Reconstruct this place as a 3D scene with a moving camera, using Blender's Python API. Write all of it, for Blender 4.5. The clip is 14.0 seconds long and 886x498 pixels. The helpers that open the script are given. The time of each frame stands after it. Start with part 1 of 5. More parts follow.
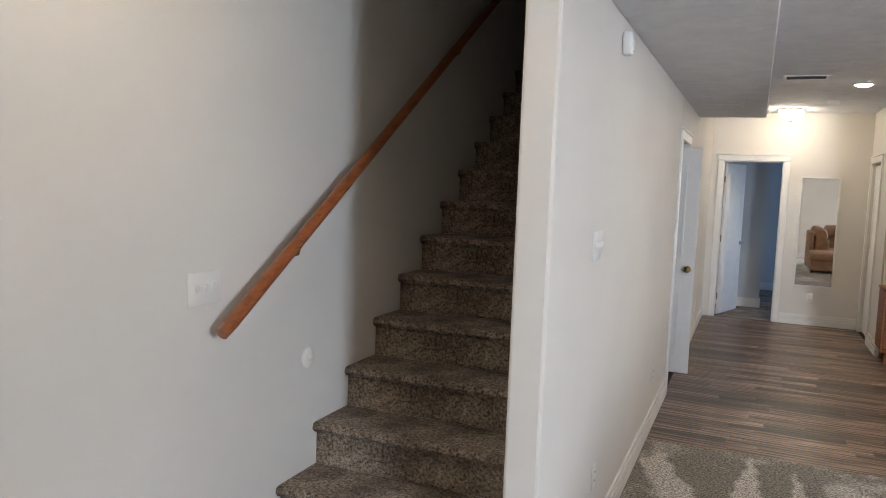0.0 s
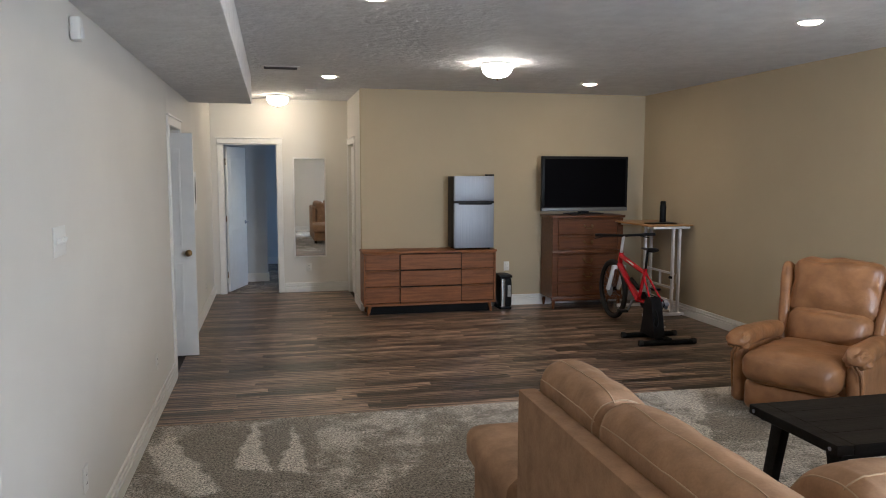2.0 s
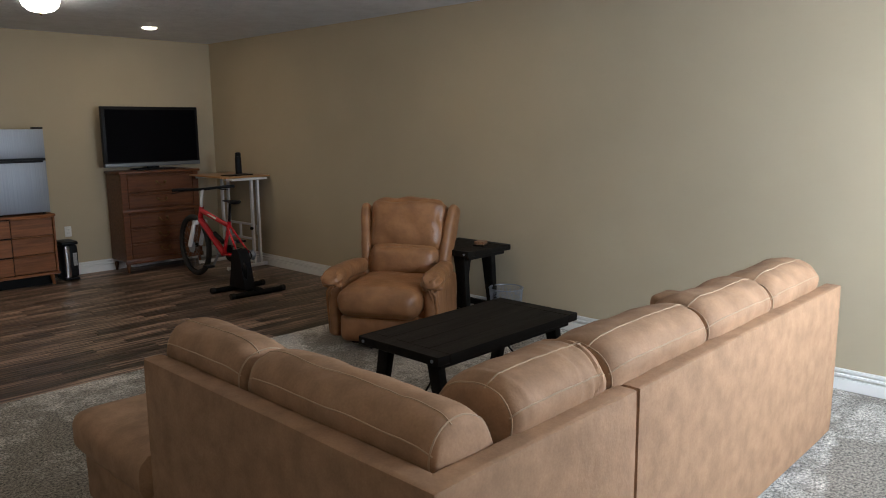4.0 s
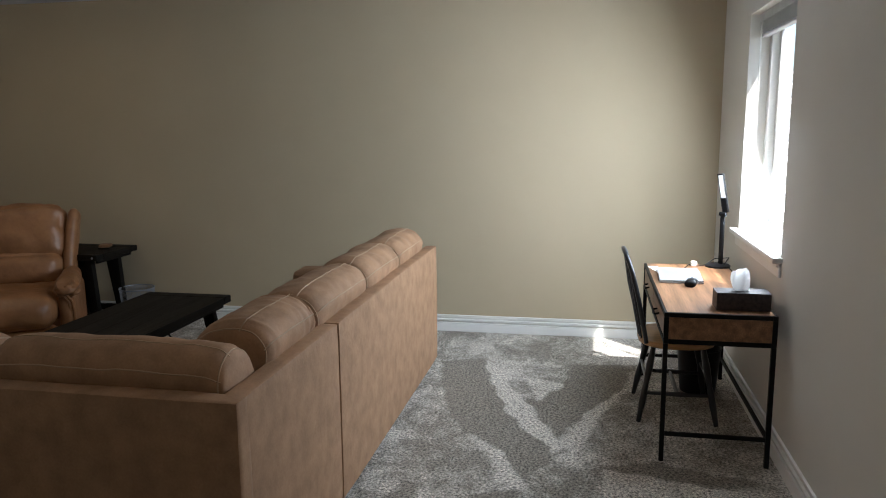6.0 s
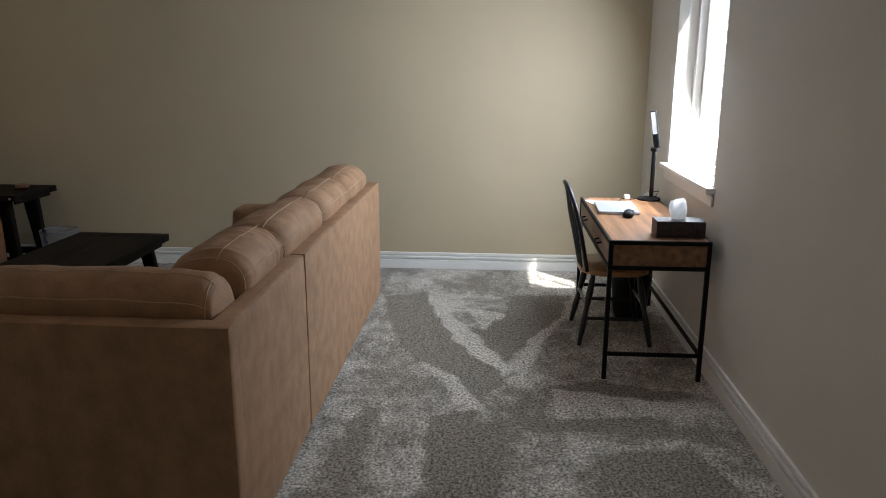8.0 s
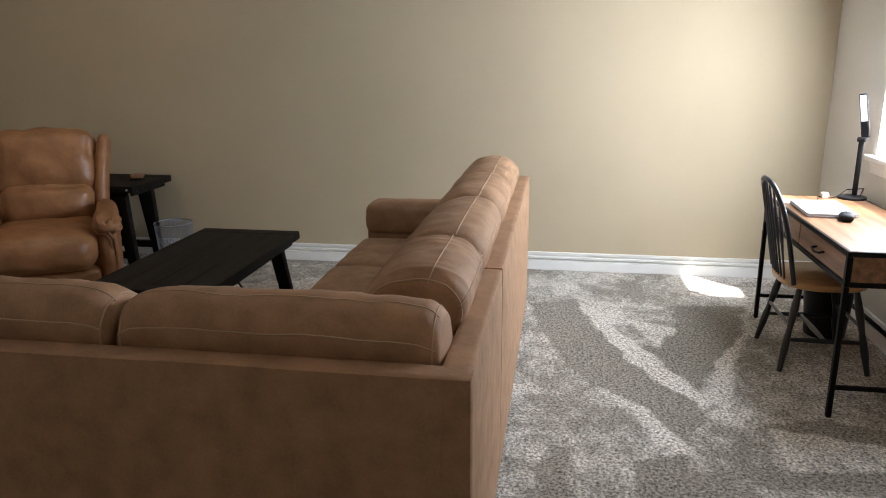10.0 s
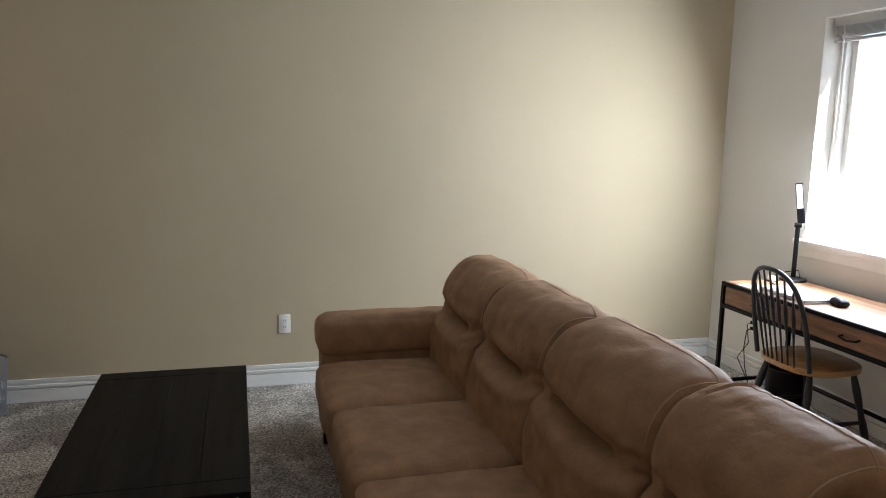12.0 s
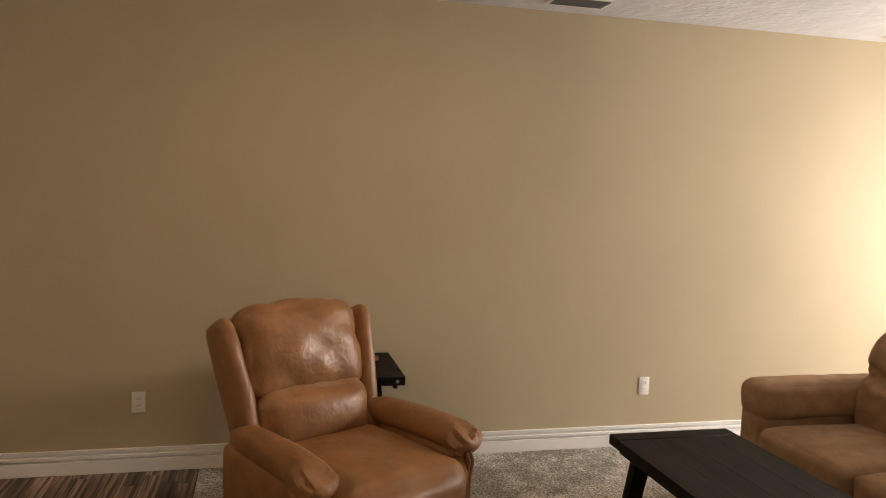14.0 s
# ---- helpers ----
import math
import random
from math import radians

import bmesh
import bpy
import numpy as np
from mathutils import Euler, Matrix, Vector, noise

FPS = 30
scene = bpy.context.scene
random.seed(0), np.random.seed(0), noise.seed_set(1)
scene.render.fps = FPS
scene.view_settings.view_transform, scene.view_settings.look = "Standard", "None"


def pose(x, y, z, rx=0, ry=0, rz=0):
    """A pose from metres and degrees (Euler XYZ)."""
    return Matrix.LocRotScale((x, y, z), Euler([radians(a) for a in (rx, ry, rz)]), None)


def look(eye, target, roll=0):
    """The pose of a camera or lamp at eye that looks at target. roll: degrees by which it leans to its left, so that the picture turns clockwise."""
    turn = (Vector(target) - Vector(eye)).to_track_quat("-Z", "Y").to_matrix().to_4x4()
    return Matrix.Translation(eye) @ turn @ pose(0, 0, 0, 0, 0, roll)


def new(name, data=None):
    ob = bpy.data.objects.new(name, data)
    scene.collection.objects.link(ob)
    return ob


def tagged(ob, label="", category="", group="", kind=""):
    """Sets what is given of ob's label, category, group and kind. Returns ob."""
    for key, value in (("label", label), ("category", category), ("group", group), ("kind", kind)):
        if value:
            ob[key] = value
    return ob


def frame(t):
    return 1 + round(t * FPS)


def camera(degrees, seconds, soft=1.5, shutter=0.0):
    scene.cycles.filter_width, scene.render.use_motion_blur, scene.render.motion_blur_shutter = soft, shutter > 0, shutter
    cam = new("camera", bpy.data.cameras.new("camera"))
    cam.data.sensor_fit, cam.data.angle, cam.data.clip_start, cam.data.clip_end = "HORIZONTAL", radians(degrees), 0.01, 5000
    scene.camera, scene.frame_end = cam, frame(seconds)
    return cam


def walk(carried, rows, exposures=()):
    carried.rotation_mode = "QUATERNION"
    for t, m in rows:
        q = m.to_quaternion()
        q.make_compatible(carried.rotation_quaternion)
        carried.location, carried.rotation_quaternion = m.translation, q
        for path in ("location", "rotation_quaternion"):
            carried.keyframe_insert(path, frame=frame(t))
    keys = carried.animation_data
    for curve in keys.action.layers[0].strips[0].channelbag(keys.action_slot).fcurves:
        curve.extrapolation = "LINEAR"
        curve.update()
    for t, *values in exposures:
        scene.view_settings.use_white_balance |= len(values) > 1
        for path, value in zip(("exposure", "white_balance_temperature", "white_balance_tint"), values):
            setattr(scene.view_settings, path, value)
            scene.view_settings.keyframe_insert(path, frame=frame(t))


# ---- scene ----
cam = camera(61.7, 14.0, soft=1.0)
PATH = [
    (0, (-0.162, 0.769, 1.643), (-0.931, 2.606, 1.462), 2.2),
    (0.5, (-0.038, 0.76, 1.663), (-0.458, 2.708, 1.493), 1.6),
    (1, (0.055, 0.762, 1.684), (-0.033, 2.751, 1.498), 0.9),
    (1.5, (0.058, 0.667, 1.678), (0.258, 2.648, 1.485), 0.5),
    (2, (0.064, 0.664, 1.676), (0.508, 2.603, 1.471), 0.1),
    (2.5, (0.102, 0.661, 1.669), (0.783, 2.526, 1.433), -0.1),
    (3, (0.119, 0.67, 1.652), (1.058, 2.416, 1.385), 0.1),
    (5.3, (-0.717, 1.042, 1.61), (1.117, 1.758, 1.257), -0.7),
    (5.5, (-0.804, 1.006, 1.59), (1.067, 1.622, 1.248), -0.5),
    (6, (-0.904, 0.938, 1.614), (1.034, 1.315, 1.29), -0.5),
    (6.5, (-0.96, 0.979, 1.631), (1.012, 1.136, 1.337), -0.7),
    (7, (-1.012, 1.041, 1.647), (0.961, 1.047, 1.323), -0.6),
    (7.5, (-1.019, 1.081, 1.606), (0.94, 1.076, 1.203), -0.2),
    (8, (-1.025, 1.153, 1.57), (0.914, 1.283, 1.1), 0.2),
    (8.5, (-1.028, 1.244, 1.555), (0.879, 1.566, 1.046), 0.5),
    (8.7, (-1.012, 1.284, 1.54), (0.882, 1.67, 1.028), 0.3),
    (11, (0.027, 2.406, 1.528), (1.979, 2.44, 1.094), 0.1),
    (11.5, (0.226, 2.847, 1.553), (2.181, 2.624, 1.192), 1.1),
    (12, (0.268, 3.274, 1.578), (2.171, 2.746, 1.262), 1.2),
    (12.5, (0.389, 3.702, 1.551), (2.212, 2.92, 1.29), 1.7),
    (13, (0.455, 4.25, 1.55), (2.278, 3.46, 1.315), 2.3),
    (13.5, (0.466, 4.836, 1.604), (2.343, 4.177, 1.4), 2.2),
    (14, (0.564, 5.392, 1.626), (2.501, 4.925, 1.452), 2.0),
]
walk(cam, [(t, look(eye, target, roll)) for t, eye, target, roll in PATH],
     exposures=[(0, 2.85, 5800, 13), (0.5, 2.6, 5850, 13), (1, 2.12, 5900, 13), (1.5, 2.55, 5800, 12), (3, 2.3, 5800, 10), (5.5, 1.2, 5950, 9), (6.5, 0.93, 5950, 9), (7.5, 0.79, 6020, 10), (8.5, 0.98, 6120, 12),
                (11, 1.95, 6300, 13), (12, 1.58, 6050, 10), (12.5, 1.33, 6020, 10), (13, 0.76, 6250, 10), (13.5, 0.68, 7150, 14), (14, 2.2, 8200, 20)])

# ---------------- light ----------------
world = bpy.data.worlds.new("world")
scene.world = world
world.use_nodes = True
wn = world.node_tree
sky = wn.nodes.new("ShaderNodeTexSky")
sky.sky_type = 'NISHITA'
sky.sun_disc = False
sky.sun_elevation = radians(53)
SUN_WAY = Vector((1.08, 1.04, -2.15)).normalized()
sky.sun_rotation = math.atan2(-SUN_WAY.x, -SUN_WAY.y)
wn.links.new(sky.outputs[0], wn.nodes["Background"].inputs[0])
wn.nodes["Background"].inputs[1].default_value = 0.15

sun = new("sun", bpy.data.lights.new("sun", 'SUN'))
sun.data.energy, sun.data.angle, sun.data.color = 5.0, radians(0.5), (1, 0.95, 0.86)
sun.matrix_world = look((-6, -6, 14), Vector((-6, -6, 14)) + SUN_WAY)


def area_light(name, x, y, z, rx, rz, w, h, power, colour):
    ob = new(name, bpy.data.lights.new(name, 'AREA'))
    ob.data.shape, ob.data.size, ob.data.size_y = 'RECTANGLE', w, h
    ob.data.energy, ob.data.color = power, colour
    ob.matrix_world = pose(x, y, z, rx, 0, rz)
    return ob


# sky light in the openings of the two windows
area_light("window_sky_light", 3.43, -0.02, 1.6, 90, 180, 0.96, 1.1, 33, (0.86, 0.93, 1.0)).matrix_world = look((3.43, -0.02, 1.6), (3.42, 2.2, 0.70))
area_light("bedroom_sky_light", 2.4, 12.9, 1.5, 90, 90, 1.0, 1.0, 1.6, (0.42, 0.65, 1.0)).matrix_world = look((2.45, 12.9, 1.5), (0, 12.9, 1.3))

# ---------------- materials ----------------


def material(name, colour, rough=0.6, metal=0.0, vary=0.12, scale=6.0, grain=0.0, grain_scale=300.0, bump=0.0,
             bump_scale=120.0, stretch=(1, 1, 1), sharp=0.17, coat=0.0, sheen=0.0, second=None, spec=0.5, random_piece=0.0, dist=0.01):
    """A Principled surface with broad and fine variation and relief, in metres."""
    m = bpy.data.materials.new(name)
    m.use_nodes = True
    nt = m.node_tree
    n, l = nt.nodes, nt.links
    b = n["Principled BSDF"]
    b.inputs["Roughness"].default_value = rough
    b.inputs["Metallic"].default_value = metal
    b.inputs["Coat Weight"].default_value = coat
    b.inputs["Sheen Weight"].default_value = sheen
    b.inputs["Specular IOR Level"].default_value = spec
    co = n.new("ShaderNodeTexCoord")
    mp = n.new("ShaderNodeMapping")
    mp.inputs["Scale"].default_value = stretch
    l.new(co.outputs["Object"], mp.inputs[0])
    t1 = n.new("ShaderNodeTexNoise")
    t1.inputs["Scale"].default_value, t1.inputs["Detail"].default_value = scale, 5
    l.new(mp.outputs[0], t1.inputs[0])
    t2 = n.new("ShaderNodeTexNoise")
    t2.inputs["Scale"].default_value, t2.inputs["Detail"].default_value = grain_scale, 3
    l.new(mp.outputs[0], t2.inputs[0])
    ramp = n.new("ShaderNodeMix")
    ramp.data_type = 'RGBA'
    c2 = second or tuple(c * (1 - vary) for c in colour)
    c1 = tuple(min(1, c * (1 + vary * 0.5)) for c in colour) if not second else colour
    ramp.inputs[6].default_value, ramp.inputs[7].default_value = (*c1, 1), (*c2, 1)
    st = n.new("ShaderNodeMapRange")
    st.inputs[1].default_value, st.inputs[2].default_value = 0.5 - sharp, 0.5 + sharp
    l.new(t1.outputs[0], st.inputs[0])
    l.new(st.outputs[0], ramp.inputs[0])
    out = ramp.outputs[2]
    if grain or random_piece:
        hsv = n.new("ShaderNodeHueSaturation")
        l.new(out, hsv.inputs["Color"])
        ma = n.new("ShaderNodeMapRange")
        ma.inputs[1].default_value, ma.inputs[2].default_value = 0.3, 0.7
        ma.inputs[3].default_value, ma.inputs[4].default_value = 1 - grain, 1 + grain
        l.new(t2.outputs[0], ma.inputs[0])
        val = ma.outputs[0]
        if random_piece:
            oi = n.new("ShaderNodeObjectInfo")
            mr = n.new("ShaderNodeMapRange")
            mr.inputs[3].default_value, mr.inputs[4].default_value = 1 - random_piece, 1 + random_piece
            l.new(oi.outputs["Random"], mr.inputs[0])
            mm = n.new("ShaderNodeMath")
            mm.operation = 'MULTIPLY'
            l.new(val, mm.inputs[0])
            l.new(mr.outputs[0], mm.inputs[1])
            val = mm.outputs[0]
        l.new(val, hsv.inputs["Value"])
        out = hsv.outputs[0]
    l.new(out, b.inputs["Base Color"])
    rr = n.new("ShaderNodeMapRange")
    rr.inputs[3].default_value, rr.inputs[4].default_value = max(0, rough - 0.07), min(1, rough + 0.07)
    l.new(t1.outputs[0], rr.inputs[0])
    l.new(rr.outputs[0], b.inputs["Roughness"])
    if bump:
        t3 = n.new("ShaderNodeTexNoise")
        t3.inputs["Scale"].default_value, t3.inputs["Detail"].default_value = bump_scale, 4
        l.new(mp.outputs[0], t3.inputs[0])
        bp = n.new("ShaderNodeBump")
        bp.inputs["Strength"].default_value, bp.inputs["Distance"].default_value = bump, dist
        l.new(t3.outputs[0], bp.inputs["Height"])
        l.new(bp.outputs[0], b.inputs["Normal"])
    return m


def glowing(name, colour, strength):
    m = bpy.data.materials.new(name)
    m.use_nodes = True
    b = m.node_tree.nodes["Principled BSDF"]
    b.inputs["Base Color"].default_value = (*colour, 1)
    b.inputs["Emission Color"].default_value = (*colour, 1)
    b.inputs["Emission Strength"].default_value = strength
    return m


M = {}
M["tan_paint"] = material("tan_wall_paint", (0.46, 0.385, 0.265), 0.8, spec=0.2, vary=0.03, scale=1.5, bump=0.12, bump_scale=260, dist=0.002)
M["white_paint"] = material("off_white_wall_paint", (0.70, 0.675, 0.625), 0.62, spec=0.3, vary=0.03, scale=1.5, bump=0.12, bump_scale=260, dist=0.002)
M["ceiling"] = material("knockdown_ceiling", (0.66, 0.67, 0.69), 0.8, vary=0.07, scale=7, bump=1.0, bump_scale=17, dist=0.014)
M["trim"] = material("white_trim_paint", (0.80, 0.79, 0.76), 0.35, vary=0.03, scale=8)
M["blue_paint"] = material("bedroom_paint", (0.60, 0.62, 0.64), 0.6, vary=0.03, scale=2)
M["wood_floor"] = material("vinyl_plank", sharp=0.07, colour=(0.26, 0.172, 0.118), rough=0.36, spec=0.4, vary=0.4, scale=5, grain=0.8, grain_scale=16, stretch=(0.2, 7, 1), random_piece=0.75, bump=0.1, bump_scale=40, second=(0.012, 0.009, 0.007))
M["gap"] = material("dark_joint", (0.02, 0.015, 0.012), 0.8)
M["dark"] = material("matt_black", (0.005, 0.005, 0.005), 0.55, vary=0.2, spec=0.15)
M["leather"] = material("tan_leather", (0.29, 0.134, 0.054), 0.42, vary=0.25, scale=9, bump=0.5, bump_scale=26, dist=0.008)
M["suede"] = material("brown_microfibre", (0.335, 0.198, 0.112), 0.7, vary=0.2, scale=11, grain=0.06, grain_scale=120, bump=0.3, bump_scale=30, dist=0.006, spec=0.25)
M["stitch"] = material("pale_thread", (0.40, 0.275, 0.17), 0.8)
M["black_wood"] = material("black_stained_wood", (0.009, 0.0075, 0.006), 0.55, spec=0.12, vary=0.4, scale=4, grain=0.25, grain_scale=30, stretch=(0.3, 5, 5), bump=0.15, bump_scale=30)
M["teak"] = material("walnut_veneer", (0.25, 0.094, 0.032), 0.5, spec=0.3, vary=0.3, scale=5, grain=0.18, grain_scale=40, stretch=(0.6, 6, 8), random_piece=0.06)
M["cherry"] = material("red_brown_stained_wood", (0.125, 0.042, 0.013), 0.42, spec=0.35, vary=0.35, scale=5, grain=0.2, grain_scale=40, stretch=(0.6, 6, 8), coat=0.2)
M["brass"] = material("aged_brass", (0.22, 0.14, 0.06), 0.4, 1.0)
M["steel"] = material("brushed_steel", (0.37, 0.40, 0.45), 0.6, 1.0, vary=0.05, scale=3, stretch=(40, 40, 0.5), grain=0.04, grain_scale=20)
M["black_plastic"] = material("black_plastic", (0.006, 0.006, 0.007), 0.45, spec=0.18)
M["screen"] = material("tv_glass", (0.002, 0.002, 0.003), 0.3, vary=0.1, spec=0.05)
M["white_metal"] = material("white_metal", (0.72, 0.72, 0.72), 0.4)
M["desk_wood"] = material("rustic_desk_wood", (0.25, 0.125, 0.06), 0.4, vary=0.4, scale=4, grain=0.25, grain_scale=24, stretch=(0.4, 7, 7))
M["rail_wood"] = material("orange_oak_rail", (0.30, 0.095, 0.03), 0.3, vary=0.3, scale=6, grain=0.15, grain_scale=40, stretch=(6, 0.5, 6), coat=0.3)
M["seat_wood"] = material("honey_oak_seat", (0.44, 0.23, 0.085), 0.35, vary=0.25, scale=6, grain=0.12, grain_scale=40, stretch=(8, 0.6, 6), coat=0.3)
M["red"] = material("red_bike_paint", (0.5, 0.012, 0.02), 0.25, coat=0.6)
M["chrome"] = material("bright_metal", (0.7, 0.7, 0.7), 0.2, 1.0)
M["white_plastic"] = material("white_plastic", (0.75, 0.74, 0.7), 0.4, vary=0.02)
M["rubber"] = material("tyre_rubber", (0.012, 0.012, 0.012), 0.7)
M["paper"] = material("white_paper", (0.8, 0.8, 0.8), 0.8)
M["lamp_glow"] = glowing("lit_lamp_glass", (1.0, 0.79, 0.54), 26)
M["dome_glow"] = glowing("lit_dome_glass", (1.0, 0.86, 0.68), 10.0)
M["hall_dome_glow"] = glowing("lit_hall_dome_glass", (1.0, 0.80, 0.54), 6.0)
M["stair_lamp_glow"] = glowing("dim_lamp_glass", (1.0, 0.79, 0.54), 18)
M["concrete"] = material("galvanised_well", (0.75, 0.77, 0.78), 0.45, vary=0.1)


def mirror_material():
    m = bpy.data.materials.new("mirror_silver")
    m.use_nodes = True
    b = m.node_tree.nodes["Principled BSDF"]
    b.inputs["Base Color"].default_value = (0.9, 0.92, 0.92, 1)
    b.inputs["Metallic"].default_value, b.inputs["Roughness"].default_value = 1.0, 0.02
    return m


def glass_material(name, colour, rough=0.0):
    m = bpy.data.materials.new(name)
    m.use_nodes = True
    b = m.node_tree.nodes["Principled BSDF"]
    b.inputs["Base Color"].default_value = (*colour, 1)
    b.inputs["Transmission Weight"].default_value, b.inputs["Roughness"].default_value = 1.0, rough
    b.inputs["IOR"].default_value = 1.02
    return m


M["mirror"] = mirror_material()
M["glass"] = glass_material("window_glass", (0.97, 0.99, 0.99))


def carpet_material(name, light, dark, mottle):
    """Cut pile: tuft-sized grain over broad patches where the pile lies one way or the other (the mesh's "pile" value)."""
    m = bpy.data.materials.new(name)
    m.use_nodes = True
    nt = m.node_tree
    n, l = nt.nodes, nt.links
    b = n["Principled BSDF"]
    b.inputs["Roughness"].default_value = 0.95
    b.inputs["Specular IOR Level"].default_value = 0.1
    b.inputs["Sheen Weight"].default_value = 0.1
    co = n.new("ShaderNodeTexCoord")

    def noise_tex(scale, detail, rough):
        t = n.new("ShaderNodeTexNoise")
        t.inputs["Scale"].default_value, t.inputs["Detail"].default_value, t.inputs["Roughness"].default_value = scale, detail, rough
        l.new(co.outputs["Object"], t.inputs[0])
        return t.outputs[0]

    def mul_add(a, k, c):
        x = n.new("ShaderNodeMath")
        x.operation = 'MULTIPLY_ADD'
        l.new(a, x.inputs[0])
        x.inputs[1].default_value = k
        if isinstance(c, (int, float)):
            x.inputs[2].default_value = c
        else:
            l.new(c, x.inputs[2])
        return x.outputs[0]

    def ranged(a, lo, hi, to0, to1):
        x = n.new("ShaderNodeMapRange")
        for i, v in enumerate((lo, hi, to0, to1)):
            x.inputs[i + 1].default_value = v
        l.new(a, x.inputs[0])
        return x.outputs[0]

    tuft = noise_tex(72, 4, 0.85)
    mid = noise_tex(7.5, 10, 0.84)
    broad = noise_tex(2.2, 3, 0.5)
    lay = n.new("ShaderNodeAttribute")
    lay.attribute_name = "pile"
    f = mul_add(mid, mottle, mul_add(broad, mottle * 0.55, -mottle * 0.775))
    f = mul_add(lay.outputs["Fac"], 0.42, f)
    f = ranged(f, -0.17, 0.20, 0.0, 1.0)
    mix = n.new("ShaderNodeMix")
    mix.data_type = 'RGBA'
    mix.inputs[6].default_value, mix.inputs[7].default_value = (*dark, 1), (*light, 1)
    l.new(f, mix.inputs[0])
    hsv = n.new("ShaderNodeHueSaturation")
    l.new(mix.outputs[2], hsv.inputs["Color"])
    l.new(ranged(tuft, 0.38, 0.62, 0.15, 1.85), hsv.inputs["Value"])
    l.new(hsv.outputs[0], b.inputs["Base Color"])
    bp = n.new("ShaderNodeBump")
    bp.inputs["Strength"].default_value, bp.inputs["Distance"].default_value = 0.7, 0.012
    l.new(tuft, bp.inputs["Height"])
    l.new(bp.outputs[0], b.inputs["Normal"])
    return m


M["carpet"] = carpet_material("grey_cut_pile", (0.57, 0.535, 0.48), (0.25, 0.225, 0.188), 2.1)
M["stair_carpet"] = carpet_material("brown_stair_pile", (0.36, 0.29, 0.22), (0.12, 0.092, 0.066), 1.6)

M["tissue_paper"] = material("thin_white_tissue", (0.85, 0.85, 0.84), 0.9)
tnt = M["tissue_paper"].node_tree
thin = tnt.nodes.new("ShaderNodeBsdfTranslucent")
thin.inputs["Color"].default_value = (0.85, 0.85, 0.84, 1)
blend = tnt.nodes.new("ShaderNodeMixShader")
tnt.links.new(tnt.nodes["Principled BSDF"].outputs[0], blend.inputs[1])
tnt.links.new(thin.outputs[0], blend.inputs[2])
tnt.links.new(blend.outputs[0], tnt.nodes["Material Output"].inputs[0])

M["blind_grey"] = material("grey_blind", (0.5, 0.49, 0.5), 0.5)
M["well"] = material("galvanised_metal", (0.86, 0.86, 0.86), 0.5, vary=0.15, scale=4)
M["mesh_grey"] = material("grey_metal_mesh", (0.28, 0.29, 0.31), 0.4, 0.6)
M["dark_gloss"] = material("black_painted_wood", (0.012, 0.013, 0.016), 0.3, vary=0.2)
M["laptop_silver"] = material("silver_laptop_shell", (0.5, 0.52, 0.55), 0.4, 0.6, vary=0.03)
M["tissue_carton"] = material("dark_printed_carton", (0.05, 0.035, 0.035), 0.5, vary=0.5, scale=60, second=(0.012, 0.010, 0.012))
M["sticker"] = material("grey_sticker", (0.4, 0.4, 0.4), 0.6, vary=0.4, scale=60)
M["tv_silver"] = material("grey_tv_bezel", (0.16, 0.17, 0.18), 0.4, 0.3)
M["leaf_grey"] = material("grey_leaf_ink", (0.12, 0.13, 0.12), 0.7)
M["vent_shade_grey"] = material("vent_slat_shade", (0.10, 0.09, 0.085), 0.5)

# ---------------- shape helpers ----------------


def box_bm(size, at=(0, 0, 0), bevel=0.0, segments=2, turn=None, bm=None):
    """A box by its full size and centre, edges rounded."""
    b = bmesh.new()
    bmesh.ops.create_cube(b, size=1)
    bmesh.ops.scale(b, vec=size, verts=b.verts)
    if bevel:
        bmesh.ops.bevel(b, geom=list(b.edges), offset=min(bevel, min(size) * 0.49), segments=segments, affect='EDGES', profile=0.5)
    m = Matrix.Translation(at) @ (turn or Matrix())
    bmesh.ops.transform(b, matrix=m, verts=b.verts)
    return merge(bm, b)


def merge(bm, b):
    if bm is None:
        return b
    me = bpy.data.meshes.new("joined")
    b.to_mesh(me)
    b.free()
    bm.from_mesh(me)
    bpy.data.meshes.remove(me)
    return bm


def span(x0, x1, y0, y1, z0, z1, bevel=0.0, segments=2, bm=None):
    return box_bm((x1 - x0, y1 - y0, z1 - z0), ((x0 + x1) / 2, (y0 + y1) / 2, (z0 + z1) / 2), bevel, segments, bm=bm)


